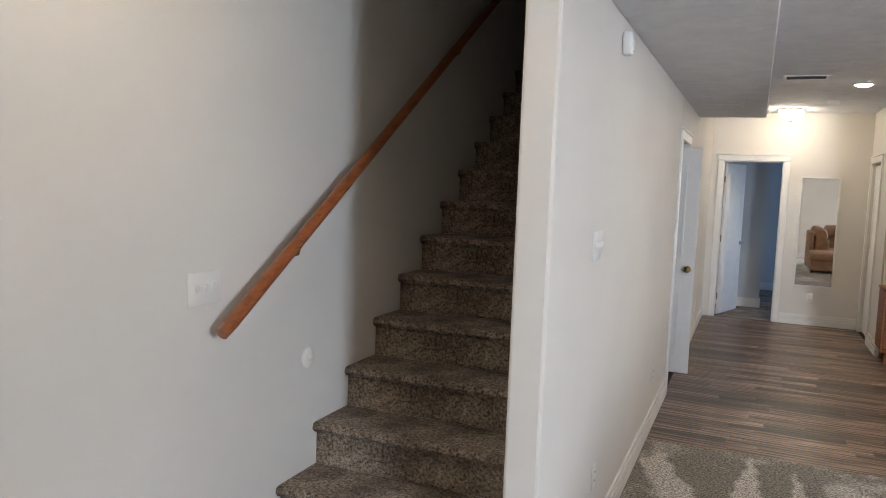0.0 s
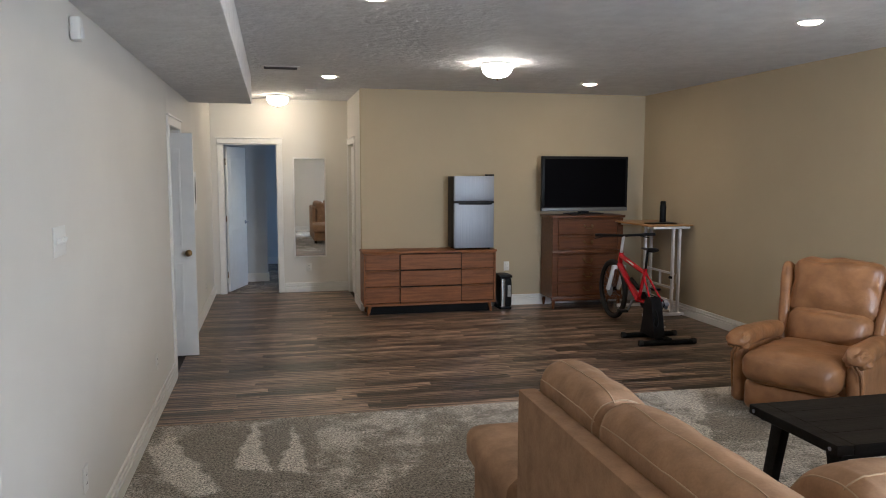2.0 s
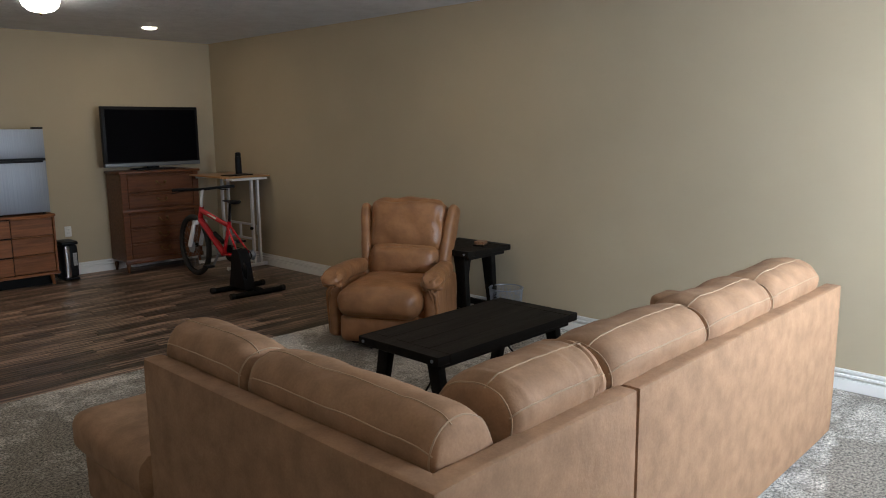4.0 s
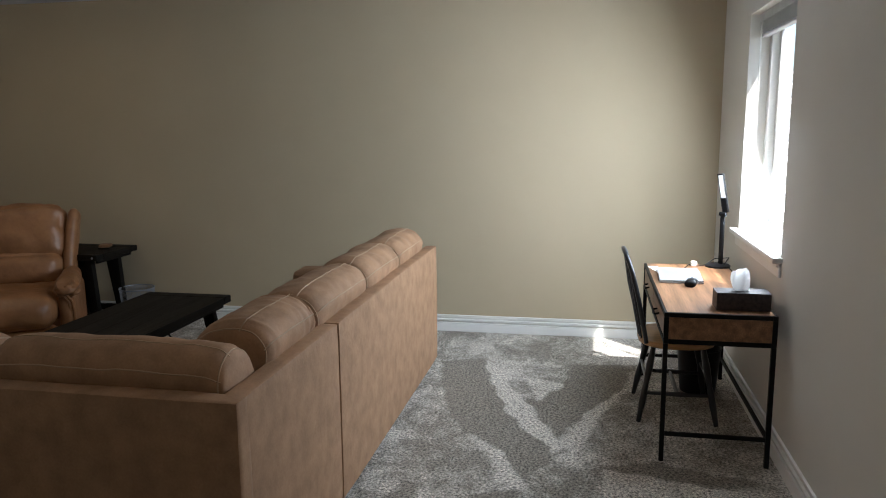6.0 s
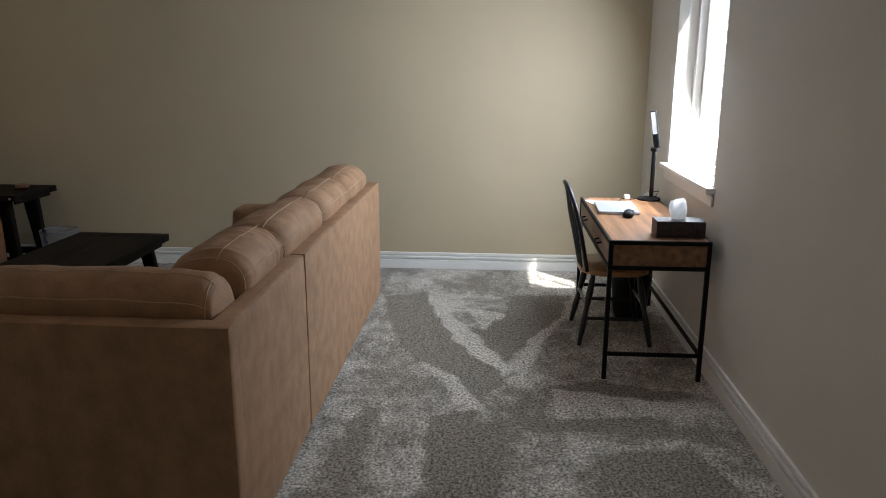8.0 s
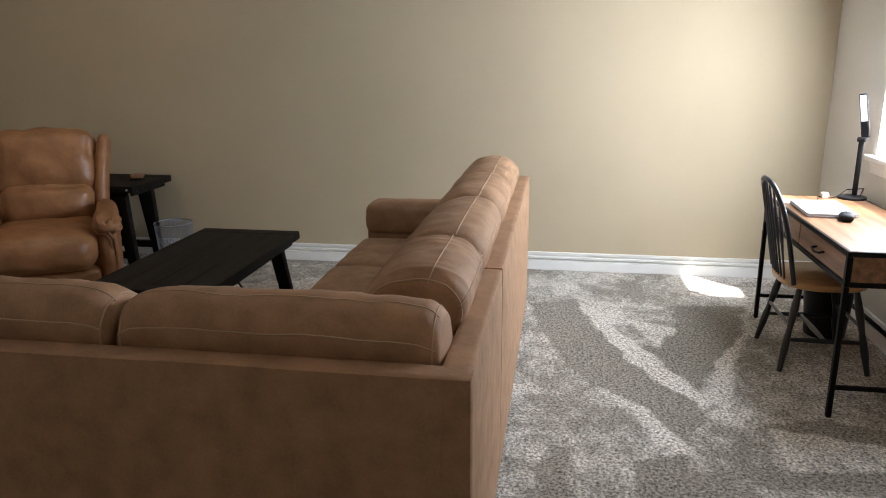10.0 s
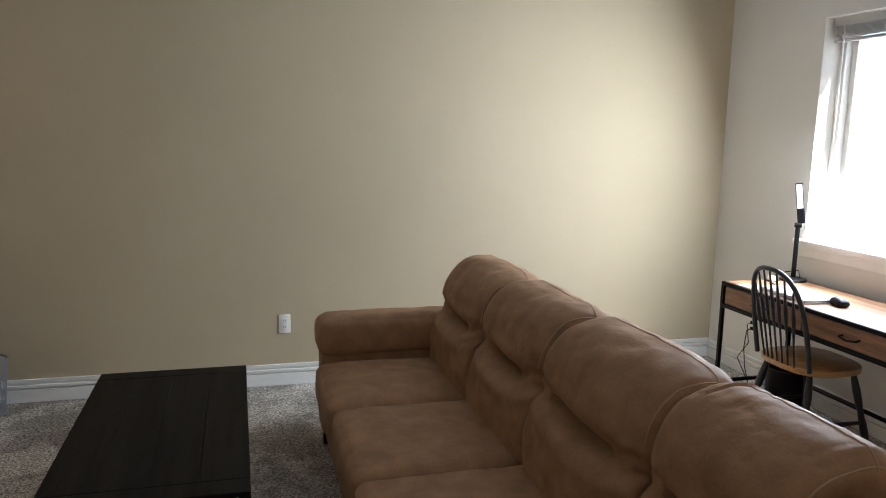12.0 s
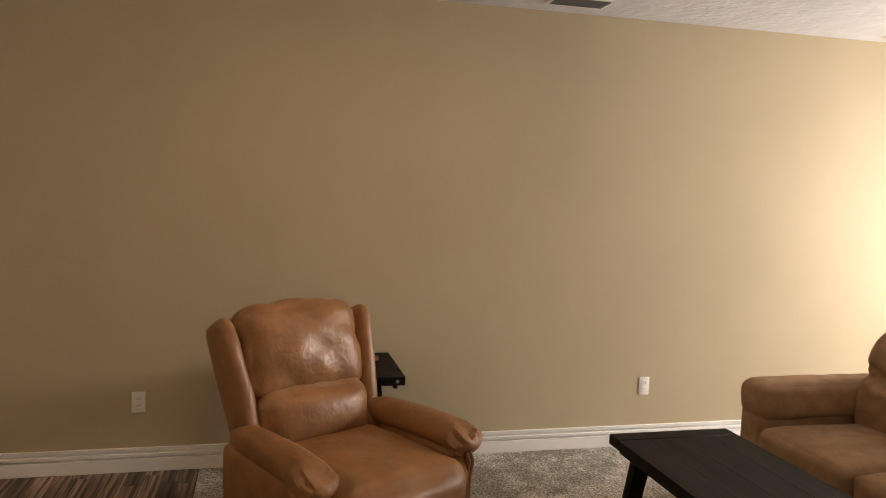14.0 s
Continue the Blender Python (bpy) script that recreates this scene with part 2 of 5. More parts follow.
def tube_bm(points, radius, sides=10, bm=None, closed=False):
    """A round bar through points; radius is a number or one per point."""
    pts = [Vector(p) for p in points]
    rad = radius if isinstance(radius, (list, tuple)) else [radius] * len(pts)
    b = bmesh.new()
    rings = []
    prev = None
    k = len(pts)
    for i, p in enumerate(pts):
        if closed:
            d = (pts[(i + 1) % k] - pts[i - 1]).normalized()
        else:
            d = (pts[min(i + 1, k - 1)] - pts[max(i - 1, 0)]).normalized()
        if prev is None:
            u = d.orthogonal().normalized()
        else:
            u = (prev - d * prev.dot(d)).normalized()
        prev = u
        v = d.cross(u)
        rings.append([b.verts.new(p + (u * math.cos(a) + v * math.sin(a)) * rad[i])
                      for a in [2 * math.pi * j / sides for j in range(sides)]])
    pairs = list(zip(rings, rings[1:])) + ([(rings[-1], rings[0])] if closed else [])
    for r0, r1 in pairs:
        for j in range(sides):
            b.faces.new((r0[j], r0[(j + 1) % sides], r1[(j + 1) % sides], r1[j]))
    if not closed:
        b.faces.new(rings[0][::-1])
        b.faces.new(rings[-1])
    return merge(bm, b)


def turned_bm(profile, at=(0, 0, 0), sides=24, bm=None, caps=True):
    """A body of revolution about z from (radius, height) pairs."""
    b = bmesh.new()
    rings = [[b.verts.new((at[0] + r * math.cos(a), at[1] + r * math.sin(a), at[2] + z))
              for a in [2 * math.pi * j / sides for j in range(sides)]] for r, z in profile]
    for r0, r1 in zip(rings, rings[1:]):
        for j in range(sides):
            b.faces.new((r0[j], r0[(j + 1) % sides], r1[(j + 1) % sides], r1[j]))
    if caps:
        b.faces.new(rings[0][::-1])
        b.faces.new(rings[-1])
    return merge(bm, b)


def outline_bm(points, depth, axis='y', bm=None, bevel=0.0):
    """A flat outline (pairs) drawn out by depth along an axis, from 0."""
    b = bmesh.new()
    put = {'y': lambda p: (p[0], 0, p[1]), 'x': lambda p: (0, p[0], p[1]), 'z': lambda p: (p[0], p[1], 0)}[axis]
    way = {'y': (0, depth, 0), 'x': (depth, 0, 0), 'z': (0, 0, depth)}[axis]
    f = b.faces.new([b.verts.new(put(p)) for p in points])
    r = bmesh.ops.extrude_face_region(b, geom=[f])
    bmesh.ops.translate(b, vec=way, verts=[g for g in r["geom"] if isinstance(g, bmesh.types.BMVert)])
    bmesh.ops.recalc_face_normals(b, faces=b.faces)
    if bevel:
        bmesh.ops.bevel(b, geom=list(b.edges), offset=bevel, segments=2, affect='EDGES', profile=0.5)
    return merge(bm, b)


def part(name, bm, material, parent=None, label="", smooth=True):
    me = bpy.data.meshes.new(name)
    bmesh.ops.recalc_face_normals(bm, faces=bm.faces)
    bm.to_mesh(me)
    bm.free()
    me.materials.append(M[material] if isinstance(material, str) else material)
    ob = new(name, me)
    if smooth:
        me.polygons.foreach_set("use_smooth", [True] * len(me.polygons))
        me.set_sharp_from_angle(angle=radians(38))
    if parent is not None:
        ob.parent = parent
    if label:
        ob["label"] = label
    return ob


def thing(name, x=0, y=0, z=0, rz=0, label="", category="", group="", kind=""):
    ob = new(name)
    ob.empty_display_size = 0.1
    ob.matrix_world = pose(x, y, z, 0, 0, rz)
    return tagged(ob, label, category, group, kind)


def setting(name, bm, material, label, category, smooth=True):
    return tagged(part(name, bm, material, smooth=smooth), label, category, kind="structure")



# ---------------- the room ----------------
XL, XR, YW, YF, YB = -0.745, 4.79, 0.0, 9.58, 11.20     # hall wall, long wall, window wall, far wall, hall end
HC = 2.667                                             # ceiling
XH = 1.10                                              # far wall's free end
XS = -1.88                                             # wall along the stairs
YE = 3.03                                              # end of the hall wall
TW = 0.12                                              # thickness of inner walls
CARPET = 5.73
WX0, WX1, WZ0, WZ1 = 2.91, 3.945, 0.975, 2.26            # window opening
BX0, BX1, BZ = -0.59, 0.128, 2.06                       # bedroom door opening
SY = 8.68                                              # end of the soffit

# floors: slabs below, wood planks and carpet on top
# light (+) and dark (-) strokes that the pile was swept into, and one dimmed area, as corners on the floor
STROKES_AND_DIMMING = [
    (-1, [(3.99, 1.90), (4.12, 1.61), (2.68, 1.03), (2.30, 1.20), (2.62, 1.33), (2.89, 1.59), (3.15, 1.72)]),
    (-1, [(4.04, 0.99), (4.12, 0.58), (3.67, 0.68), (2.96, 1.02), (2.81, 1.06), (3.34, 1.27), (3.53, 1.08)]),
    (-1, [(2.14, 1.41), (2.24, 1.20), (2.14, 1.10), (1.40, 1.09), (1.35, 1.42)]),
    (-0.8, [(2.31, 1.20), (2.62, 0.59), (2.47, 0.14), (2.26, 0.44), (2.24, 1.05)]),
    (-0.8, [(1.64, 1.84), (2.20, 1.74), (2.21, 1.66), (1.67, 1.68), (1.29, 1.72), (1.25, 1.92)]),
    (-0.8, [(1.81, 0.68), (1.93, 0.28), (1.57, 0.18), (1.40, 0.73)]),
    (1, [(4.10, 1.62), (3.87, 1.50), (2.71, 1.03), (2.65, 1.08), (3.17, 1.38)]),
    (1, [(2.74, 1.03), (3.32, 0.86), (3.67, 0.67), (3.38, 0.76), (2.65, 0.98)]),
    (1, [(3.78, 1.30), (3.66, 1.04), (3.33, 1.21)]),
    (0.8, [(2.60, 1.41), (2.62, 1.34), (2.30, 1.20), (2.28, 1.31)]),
    # no stroke: a darker colour to offset the bright lamplight from overhead
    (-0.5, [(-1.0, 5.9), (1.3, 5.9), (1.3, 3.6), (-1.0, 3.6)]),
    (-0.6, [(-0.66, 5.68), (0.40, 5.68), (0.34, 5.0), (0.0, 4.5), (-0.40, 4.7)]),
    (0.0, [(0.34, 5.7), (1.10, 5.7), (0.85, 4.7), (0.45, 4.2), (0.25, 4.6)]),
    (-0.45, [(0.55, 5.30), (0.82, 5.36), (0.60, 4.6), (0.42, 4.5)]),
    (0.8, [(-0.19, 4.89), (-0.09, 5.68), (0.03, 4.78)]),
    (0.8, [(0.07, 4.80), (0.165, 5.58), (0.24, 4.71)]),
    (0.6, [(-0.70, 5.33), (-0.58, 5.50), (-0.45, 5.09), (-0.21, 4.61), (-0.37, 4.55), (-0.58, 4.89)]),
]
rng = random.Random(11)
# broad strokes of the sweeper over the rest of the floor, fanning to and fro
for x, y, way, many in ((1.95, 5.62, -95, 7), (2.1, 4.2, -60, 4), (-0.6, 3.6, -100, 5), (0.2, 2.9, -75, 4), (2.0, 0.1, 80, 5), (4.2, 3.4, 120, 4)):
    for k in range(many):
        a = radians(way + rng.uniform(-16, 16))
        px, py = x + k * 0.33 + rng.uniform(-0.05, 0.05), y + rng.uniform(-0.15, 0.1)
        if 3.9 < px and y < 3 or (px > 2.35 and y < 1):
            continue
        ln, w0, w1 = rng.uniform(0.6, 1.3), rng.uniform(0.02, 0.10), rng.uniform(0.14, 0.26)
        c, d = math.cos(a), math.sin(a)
        STROKES_AND_DIMMING.append((rng.choice((-0.4, -0.3, 0.5)), [(px - d * w0, py + c * w0), (px + d * w0, py - c * w0), (px + c * ln + d * w1, py + d * ln - c * w1), (px + c * ln - d * w1, py + d * ln + c * w1)]))


def carpet_sheet(x0, x1, y0, y1, step):
    """The carpet's face: a fine grid whose pile value holds the tufts' lie and the dimmed area, a little higher where
    they stand up.
    """
    nx, ny = int((x1 - x0) / step) + 1, int((y1 - y0) / step) + 1
    gx, gy = np.meshgrid(np.linspace(x0, x1, nx), np.linspace(y0, y1, ny))
    wx = gx + 0.010 * np.sin(gy * 9 + 3 * np.sin(gx * 4)) + 0.008 * np.sin(gy * 31 + gx * 17)
    wy = gy + 0.010 * np.sin(gx * 8 + 2 * np.sin(gy * 5)) + 0.008 * np.sin(gx * 29 - gy * 13)
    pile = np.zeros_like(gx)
    for value, corners in STROKES_AND_DIMMING:
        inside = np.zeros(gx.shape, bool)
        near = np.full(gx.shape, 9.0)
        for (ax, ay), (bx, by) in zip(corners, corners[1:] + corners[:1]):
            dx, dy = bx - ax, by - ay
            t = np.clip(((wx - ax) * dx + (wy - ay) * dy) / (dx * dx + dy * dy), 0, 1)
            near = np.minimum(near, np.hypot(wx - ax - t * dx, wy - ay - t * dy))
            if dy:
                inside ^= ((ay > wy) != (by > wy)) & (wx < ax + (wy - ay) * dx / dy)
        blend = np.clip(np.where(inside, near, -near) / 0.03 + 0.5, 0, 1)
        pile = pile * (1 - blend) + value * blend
    co = np.stack([gx, gy, 0.0015 * pile], -1).reshape(-1, 3)
    i = np.arange(nx * ny).reshape(ny, nx)
    quads = np.stack([i[:-1, :-1], i[:-1, 1:], i[1:, 1:], i[1:, :-1]], -1).reshape(-1, 4)
    me = bpy.data.meshes.new("floor_carpet")
    me.from_pydata(co.tolist(), [], quads.tolist())
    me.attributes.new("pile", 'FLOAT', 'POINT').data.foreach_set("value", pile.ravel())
    me.materials.append(M["carpet"])
    return new("floor_carpet", me)


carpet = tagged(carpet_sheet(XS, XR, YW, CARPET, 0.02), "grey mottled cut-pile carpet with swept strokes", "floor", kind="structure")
part("underlay", span(XS, XR, YW, CARPET, -0.12, -0.004), "gap", carpet, smooth=False)
subfloor = setting("floor_wood", span(XL - 1.2, XR, CARPET + 0.004, YB + 0.06, -0.12, -0.006), "gap", "dark brown streaked vinyl plank floor", "floor")
setting("floor_bedroom", span(-2.2, 2.6, YB + 0.064, 15.0, -0.12, -0.003), "stair_carpet", "brown carpet in the bedroom", "floor")

# walls
w = span(WX1, XR + 0.2, -0.2, YW, 0, HC)
span(XS - 0.2, WX0, -0.2, YW, 0, HC, bm=w)
span(WX0, WX1, -0.2, YW, WZ1, HC, bm=w)
span(WX0, WX1, -0.2, YW, 0, WZ0, bm=w)
setting("wall_south", w, "white_paint", "off-white painted wall with the window opening", "wall", False)
# past the far wall it runs on unseen, to shut out the sky
setting("wall_east", span(XR, XR + 0.2, YW, YB, 0, HC), "tan_paint", "long plain tan painted wall", "wall", False)
setting("wall_north", span(XH, XR, YF, YF + TW, 0, HC), "tan_paint", "tan painted far wall", "wall", False)
w = span(XL - TW, XL, YE, 6.98, 0, 5.2, 0.012, 2)
span(XL - TW, XL, 7.70, YB, 0, HC, bm=w)
span(XL - TW, XL, 6.98, 7.70, 2.05, HC, bm=w)
setting("wall_hall", w, "white_paint", "off-white painted wall beside the stairs and hall", "wall", False)
# extended out of view on both sides to stop sky light leaking in
w = span(-2.3, BX0, YB, YB + TW, 0, HC)
span(BX1, XR + 0.2, YB, YB + TW, 0, HC, bm=w)
span(BX0, BX1, YB, YB + TW, BZ, HC, bm=w)
setting("wall_hall_end", w, "white_paint", "off-white wall at the end of the hall", "wall", False)
w = span(XH, XH + TW, YF + TW, 10.32, 0, HC)
span(XH, XH + TW, 11.06, YB + TW, 0, HC, bm=w)
span(XH, XH + TW, 10.32, 11.06, 2.05, HC, bm=w)
setting("wall_hall_side", w, "white_paint", "short off-white wall beside the hall", "wall", False)
setting("wall_stair", span(XS - 0.15, XS, YW, 8.4, 0, 5.2), "white_paint", "off-white wall along the stairs", "wall", False)
# added out of view: keeps sky light out of the stairwell
w = span(XS, XL - TW, 8.25, 8.4, 0, 5.2)
span(XS - 0.15, XL, 2.9, 8.4, 5.2, 5.3, bm=w)
span(XS, XL - TW, 2.9, 3.0, HC + 0.12, 5.2, bm=w)
span(XL - TW, XL, 6.98, 8.4, HC + 0.12, 5.2, bm=w)
span(XL - TW, XL, 2.9, YE - 0.001, HC + 0.12, 5.2, bm=w)
setting("wall_stairwell_closure", w, "white_paint", "unseen walls and lid closing the stairwell", "wall", False)
w = span(XL - 1.10, XL - 1.0, 6.7, 8.24, 0, 2.1)
setting("wall_closet", w, "white_paint", "back wall of the closet under the stairs", "wall", False)

# bedroom behind the hall
w = span(-2.3, -2.2, YB + TW, 15.0, 0, HC)
span(-2.2, 2.6, 14.6, 14.7, 0, HC, bm=w)
span(2.6, 2.7, YB + TW, 12.4, 0, HC, bm=w)
span(2.6, 2.7, 13.4, 15.0, 0, HC, bm=w)
span(2.6, 2.7, 12.4, 13.4, 0, 0.95, bm=w)
span(2.6, 2.7, 12.4, 13.4, 2.05, HC, bm=w)
span(-2.2, -0.03, 12.35, 12.45, 0, HC, bm=w)
setting("wall_bedroom", w, "blue_paint", "pale grey-blue bedroom walls in shade", "wall", False)
w = span(-2.2, -0.03, 12.335, 12.35, 0, 0.13)
span(-0.03, -0.015, 12.335, 12.45, 0, 0.13, bm=w)
span(-2.2, 2.6, 14.585, 14.6, 0, 0.13, bm=w)
setting("baseboard_bedroom", w, "trim", "white baseboard in the bedroom", "baseboard", False)
# room behind the side door of the hall
w = span(XH + TW, 2.6, 10.2, 10.3, 0, HC)
setting("wall_side_room", w, "white_paint", "wall of the room beside the hall", "wall", False)

# ceilings
c = span(XL - TW, XR + 0.2, -0.2, YB + TW, HC, HC + 0.12)
span(XS - 0.15, XL - TW, -0.2, 3.0, HC, HC + 0.12, bm=c)
setting("ceiling", c, "ceiling", "white knockdown-textured ceiling", "ceiling", False)
setting("ceiling_bedroom", span(-2.3, 2.7, YB + TW, 15.0, HC, HC + 0.1), "ceiling", "white bedroom ceiling", "ceiling", False)
setting("ceiling_soffit", span(XL, -0.13, YW, SY, 2.379, HC - 0.001, 0.006), "ceiling", "dropped white ceiling soffit along the hall wall", "ceiling", False)


# trim
def baseboard(name, x0, y0, x1, y1, side):
    """Stepped white baseboard; side is the way it faces."""
    bm = bmesh.new()
    for h0, h1, d in ((0, 0.072, 0.022), (0.072, 0.084, 0.004), (0.084, 0.100, 0.020), (0.100, 0.112, 0.004), (0.112, 0.132, 0.014)):
        if x0 == x1:
            span(min(x0, x0 + side * d), max(x0, x0 + side * d), y0, y1, h0, h1, 0.0015, 1, bm=bm)
        else:
            span(x0, x1, min(y0, y0 + side * d), max(y0, y0 + side * d), h0, h1, 0.0015, 1, bm=bm)
    return setting(name, bm, "trim", "white grooved baseboard along the wall", "baseboard")


baseboard("baseboard_east", XR, YW, XR, YF, -1)
baseboard("baseboard_south", XS, YW, XR - 0.017, YW, 1)
baseboard("baseboard_north", XH, YF, XR - 0.017, YF, -1)
baseboard("baseboard_hall_near", XL, YE, XL, 6.905, 1)
baseboard("baseboard_hall_far", XL, 7.775, XL, YB, 1)
baseboard("baseboard_hall_end", BX1 + 0.075, YB, XH - 0.017, YB, -1)
baseboard("baseboard_hall_side", XH, YF - 0.016, XH, 10.24, -1)
baseboard("baseboard_stair", XS, YW + 0.017, XS, 2.95, 1)


def casing_y(name, x0, x1, z1, y, side, label):
    """White casing round an opening in a wall that faces along y."""
    bm = bmesh.new()
    d = 0.018 * side
    for a, b in ((x0 - 0.07, x0), (x1, x1 + 0.07)):
        span(a, b, min(y, y + d), max(y, y + d), 0, z1, 0.004, 1, bm=bm)
    span(x0 - 0.075, x1 + 0.075, min(y, y + d), max(y, y + d), z1 + 0.001, z1 + 0.071, 0.004, 1, bm=bm)
    span(x0 - 0.09, x1 + 0.09, min(y, y + d * 1.6), max(y, y + d * 1.6), z1 + 0.072, z1 + 0.087, 0.004, 1, bm=bm)
    span(x0, x0 + 0.012, y + (0.001 if side < 0 else -TW), y + (TW if side < 0 else -0.001), 0, z1 - 0.012, bm=bm)
    span(x1 - 0.012, x1, y + (0.001 if side < 0 else -TW), y + (TW if side < 0 else -0.001), 0, z1 - 0.012, bm=bm)
    span(x0, x1, y + (0.001 if side < 0 else -TW), y + (TW if side < 0 else -0.001), z1 - 0.012, z1 - 0.001, bm=bm)
    return setting(name, bm, "trim", label, "door casing")


def casing_x(name, y0, y1, z1, x, side, label):
    bm = bmesh.new()
    d = 0.018 * side
    for a, b in ((y0 - 0.07, y0), (y1, y1 + 0.07)):
        span(min(x, x + d), max(x, x + d), a, b, 0, z1, 0.004, 1, bm=bm)
    span(min(x, x + d), max(x, x + d), y0 - 0.075, y1 + 0.075, z1 + 0.001, z1 + 0.071, 0.004, 1, bm=bm)
    span(min(x, x + d * 1.6), max(x, x + d * 1.6), y0 - 0.09, y1 + 0.09, z1 + 0.072, z1 + 0.087, 0.004, 1, bm=bm)
    return setting(name, bm, "trim", label, "door casing")


casing_y("trim_bedroom_door", BX0, BX1, BZ, YB, -1, "white casing round the bedroom doorway")
casing_x("trim_closet_door", 6.98, 7.70, 2.05, XL, 1, "white casing round the closet doorway")
casing_x("trim_side_door", 10.32, 11.06, 2.05, XH, -1, "white casing round the side doorway")


def panel_door(name, w, h, label):
    """White moulded two-panel door, hinged at its origin, along +x."""
    ob = thing(name, label=label, category="door", kind="structure")
    bm = span(0, w, -0.017, 0.017, 0.012, h, 0.002, 1)
    for z0, z1 in ((0.16, 0.86), (1.0, h - 0.14)):
        for s in (-1, 1):
            y0, y1 = (0.017, 0.021) if s > 0 else (-0.021, -0.017)
            for a in ((0.11, w - 0.11, z0, z0 + 0.02), (0.11, w - 0.11, z1 - 0.02, z1), (0.11, 0.13, z0 + 0.02, z1 - 0.02), (w - 0.13, w - 0.11, z0 + 0.02, z1 - 0.02)):
                span(a[0], a[1], y0, y1, a[2], a[3], 0.002, 1, bm=bm)
    part("door_leaf", bm, "trim", ob)
    return ob


def knob(parent, x, z, side):
    bm = turned_bm([(0.03, 0), (0.03, 0.006), (0.012, 0.01), (0.011, 0.03), (0.022, 0.038), (0.027, 0.05), (0.022, 0.062), (0.008, 0.067)], sides=16)
    bmesh.ops.transform(bm, matrix=pose(x, 0.017 * side, z, -90 * side, 0, 0), verts=bm.verts)
    part("door_knob", bm, "brass", parent, "brass round door knob")


def lever(parent, x, z, side):
    bm = turned_bm([(0.028, 0), (0.028, 0.008), (0.01, 0.012), (0.01, 0.045)], sides=14)
    box_bm((0.11, 0.016, 0.014), (-0.045, 0, 0.045), 0.005, bm=bm)
    bmesh.ops.transform(bm, matrix=pose(x, 0.017 * side, z, -90 * side, 0, 0), verts=bm.verts)
    part("door_lever", bm, "steel", parent, "satin metal lever handle")


d = panel_door("door_1", 0.70, 2.03, "white panelled bedroom door standing open")
lever(d, 0.64, 0.95, -1)
lever(d, 0.64, 0.95, 1)
bm = bmesh.new()
for z in (0.25, 1.03, 1.82):
    tube_bm([(-0.004, 0.012, z - 0.045), (-0.004, 0.012, z + 0.045)], 0.007, 8, bm=bm)
part("hinge", bm, "brass", d)
d.matrix_world = pose(BX0 + 0.035, YB + TW + 0.012, 0, 0, 0, 72)
d = panel_door("door_2", 0.72, 2.02, "white closet door standing ajar beside the hall")
knob(d, 0.66, 0.95, -1)
d.matrix_world = pose(XL - 0.60, 7.665, 0, 0, 0, 0)
d = panel_door("door_3", 0.72, 2.02, "white closed door at the side of the hall")
d.matrix_world = pose(XH + 0.05, 10.33, 0, 0, 0, 90)

# window
win = thing("window_1", label="white sliding window with a raised blind, bright outside", category="window", kind="structure")
bm = bmesh.new()
for a in ((WX0, WX0 + 0.05, WZ0, WZ1), (WX1 - 0.05, WX1, WZ0, WZ1), (WX0 + 0.05, WX1 - 0.05, WZ0, WZ0 + 0.05), (WX0 + 0.05, WX1 - 0.05, WZ1 - 0.09, WZ1)):
    span(a[0], a[1], -0.19, -0.115, a[2], a[3], 0.004, 1, bm=bm)
part("window_frame", bm, "white_plastic", win)
for x0, x1, y in ((WX0 + 0.05, 3.36, -0.15), (3.31, WX1 - 0.05, -0.17)):
    bm = bmesh.new()
    for a in ((x0, x0 + 0.04, WZ0 + 0.05, WZ1 - 0.05), (x1 - 0.04, x1, WZ0 + 0.05, WZ1 - 0.05), (x0 + 0.04, x1 - 0.04, WZ0 + 0.05, WZ0 + 0.09), (x0 + 0.04, x1 - 0.04, WZ1 - 0.09, WZ1 - 0.05)):
        span(a[0], a[1], y - 0.008, y + 0.012, a[2], a[3], 0.003, 1, bm=bm)
    sash = part("sash", bm, "white_plastic", win)
    p = part("pane", span(x0 + 0.04, x1 - 0.04, y, y + 0.004, WZ0 + 0.09, WZ1 - 0.09), "glass", sash, smooth=False)
    p.visible_shadow = False
bm = span(WX0 - 0.05, WX1 + 0.05, 0.001, 0.05, WZ0 - 0.028, WZ0 + 0.002, 0.006, 2)
span(WX0 + 0.001, WX1 - 0.001, -0.114, 0.001, WZ0 + 0.0005, WZ0 + 0.006, bm=bm)
part("window_sill", bm, "trim", win)
bm = span(WX0 - 0.03, WX1 + 0.03, 0.001, 0.016, WZ0 - 0.10, WZ0 - 0.03, 0.004, 1)
span(WX0 - 0.03, WX1 + 0.03, 0.001, 0.024, WZ0 - 0.05, WZ0 - 0.03, 0.004, 1, bm=bm)
part("apron", bm, "trim", win)
bm = span(WX0 + 0.01, WX1 - 0.01, -0.10, -0.05, WZ1 - 0.05, WZ1 - 0.003, 0.003, 1)
part("blind_headrail", bm, "tissue_paper", win)
slat = None
for k in range(9):
    z = WZ1 - 0.058 - k * 0.0065
    if slat is None:
        slat = part("blind_slat", span(WX0 + 0.015, WX1 - 0.015, -0.098, -0.052, -0.001, 0.001), "tissue_paper", win, smooth=False)
        slat.location.z = z
    else:
        o = slat.copy()
        scene.collection.objects.link(o)
        o.location.z = z
part("blind_bottom_rail", span(WX0 + 0.015, WX1 - 0.015, -0.096, -0.054, WZ1 - 0.138, WZ1 - 0.121, 0.004, 1), "blind_grey", win, "grey blind bottom rail")
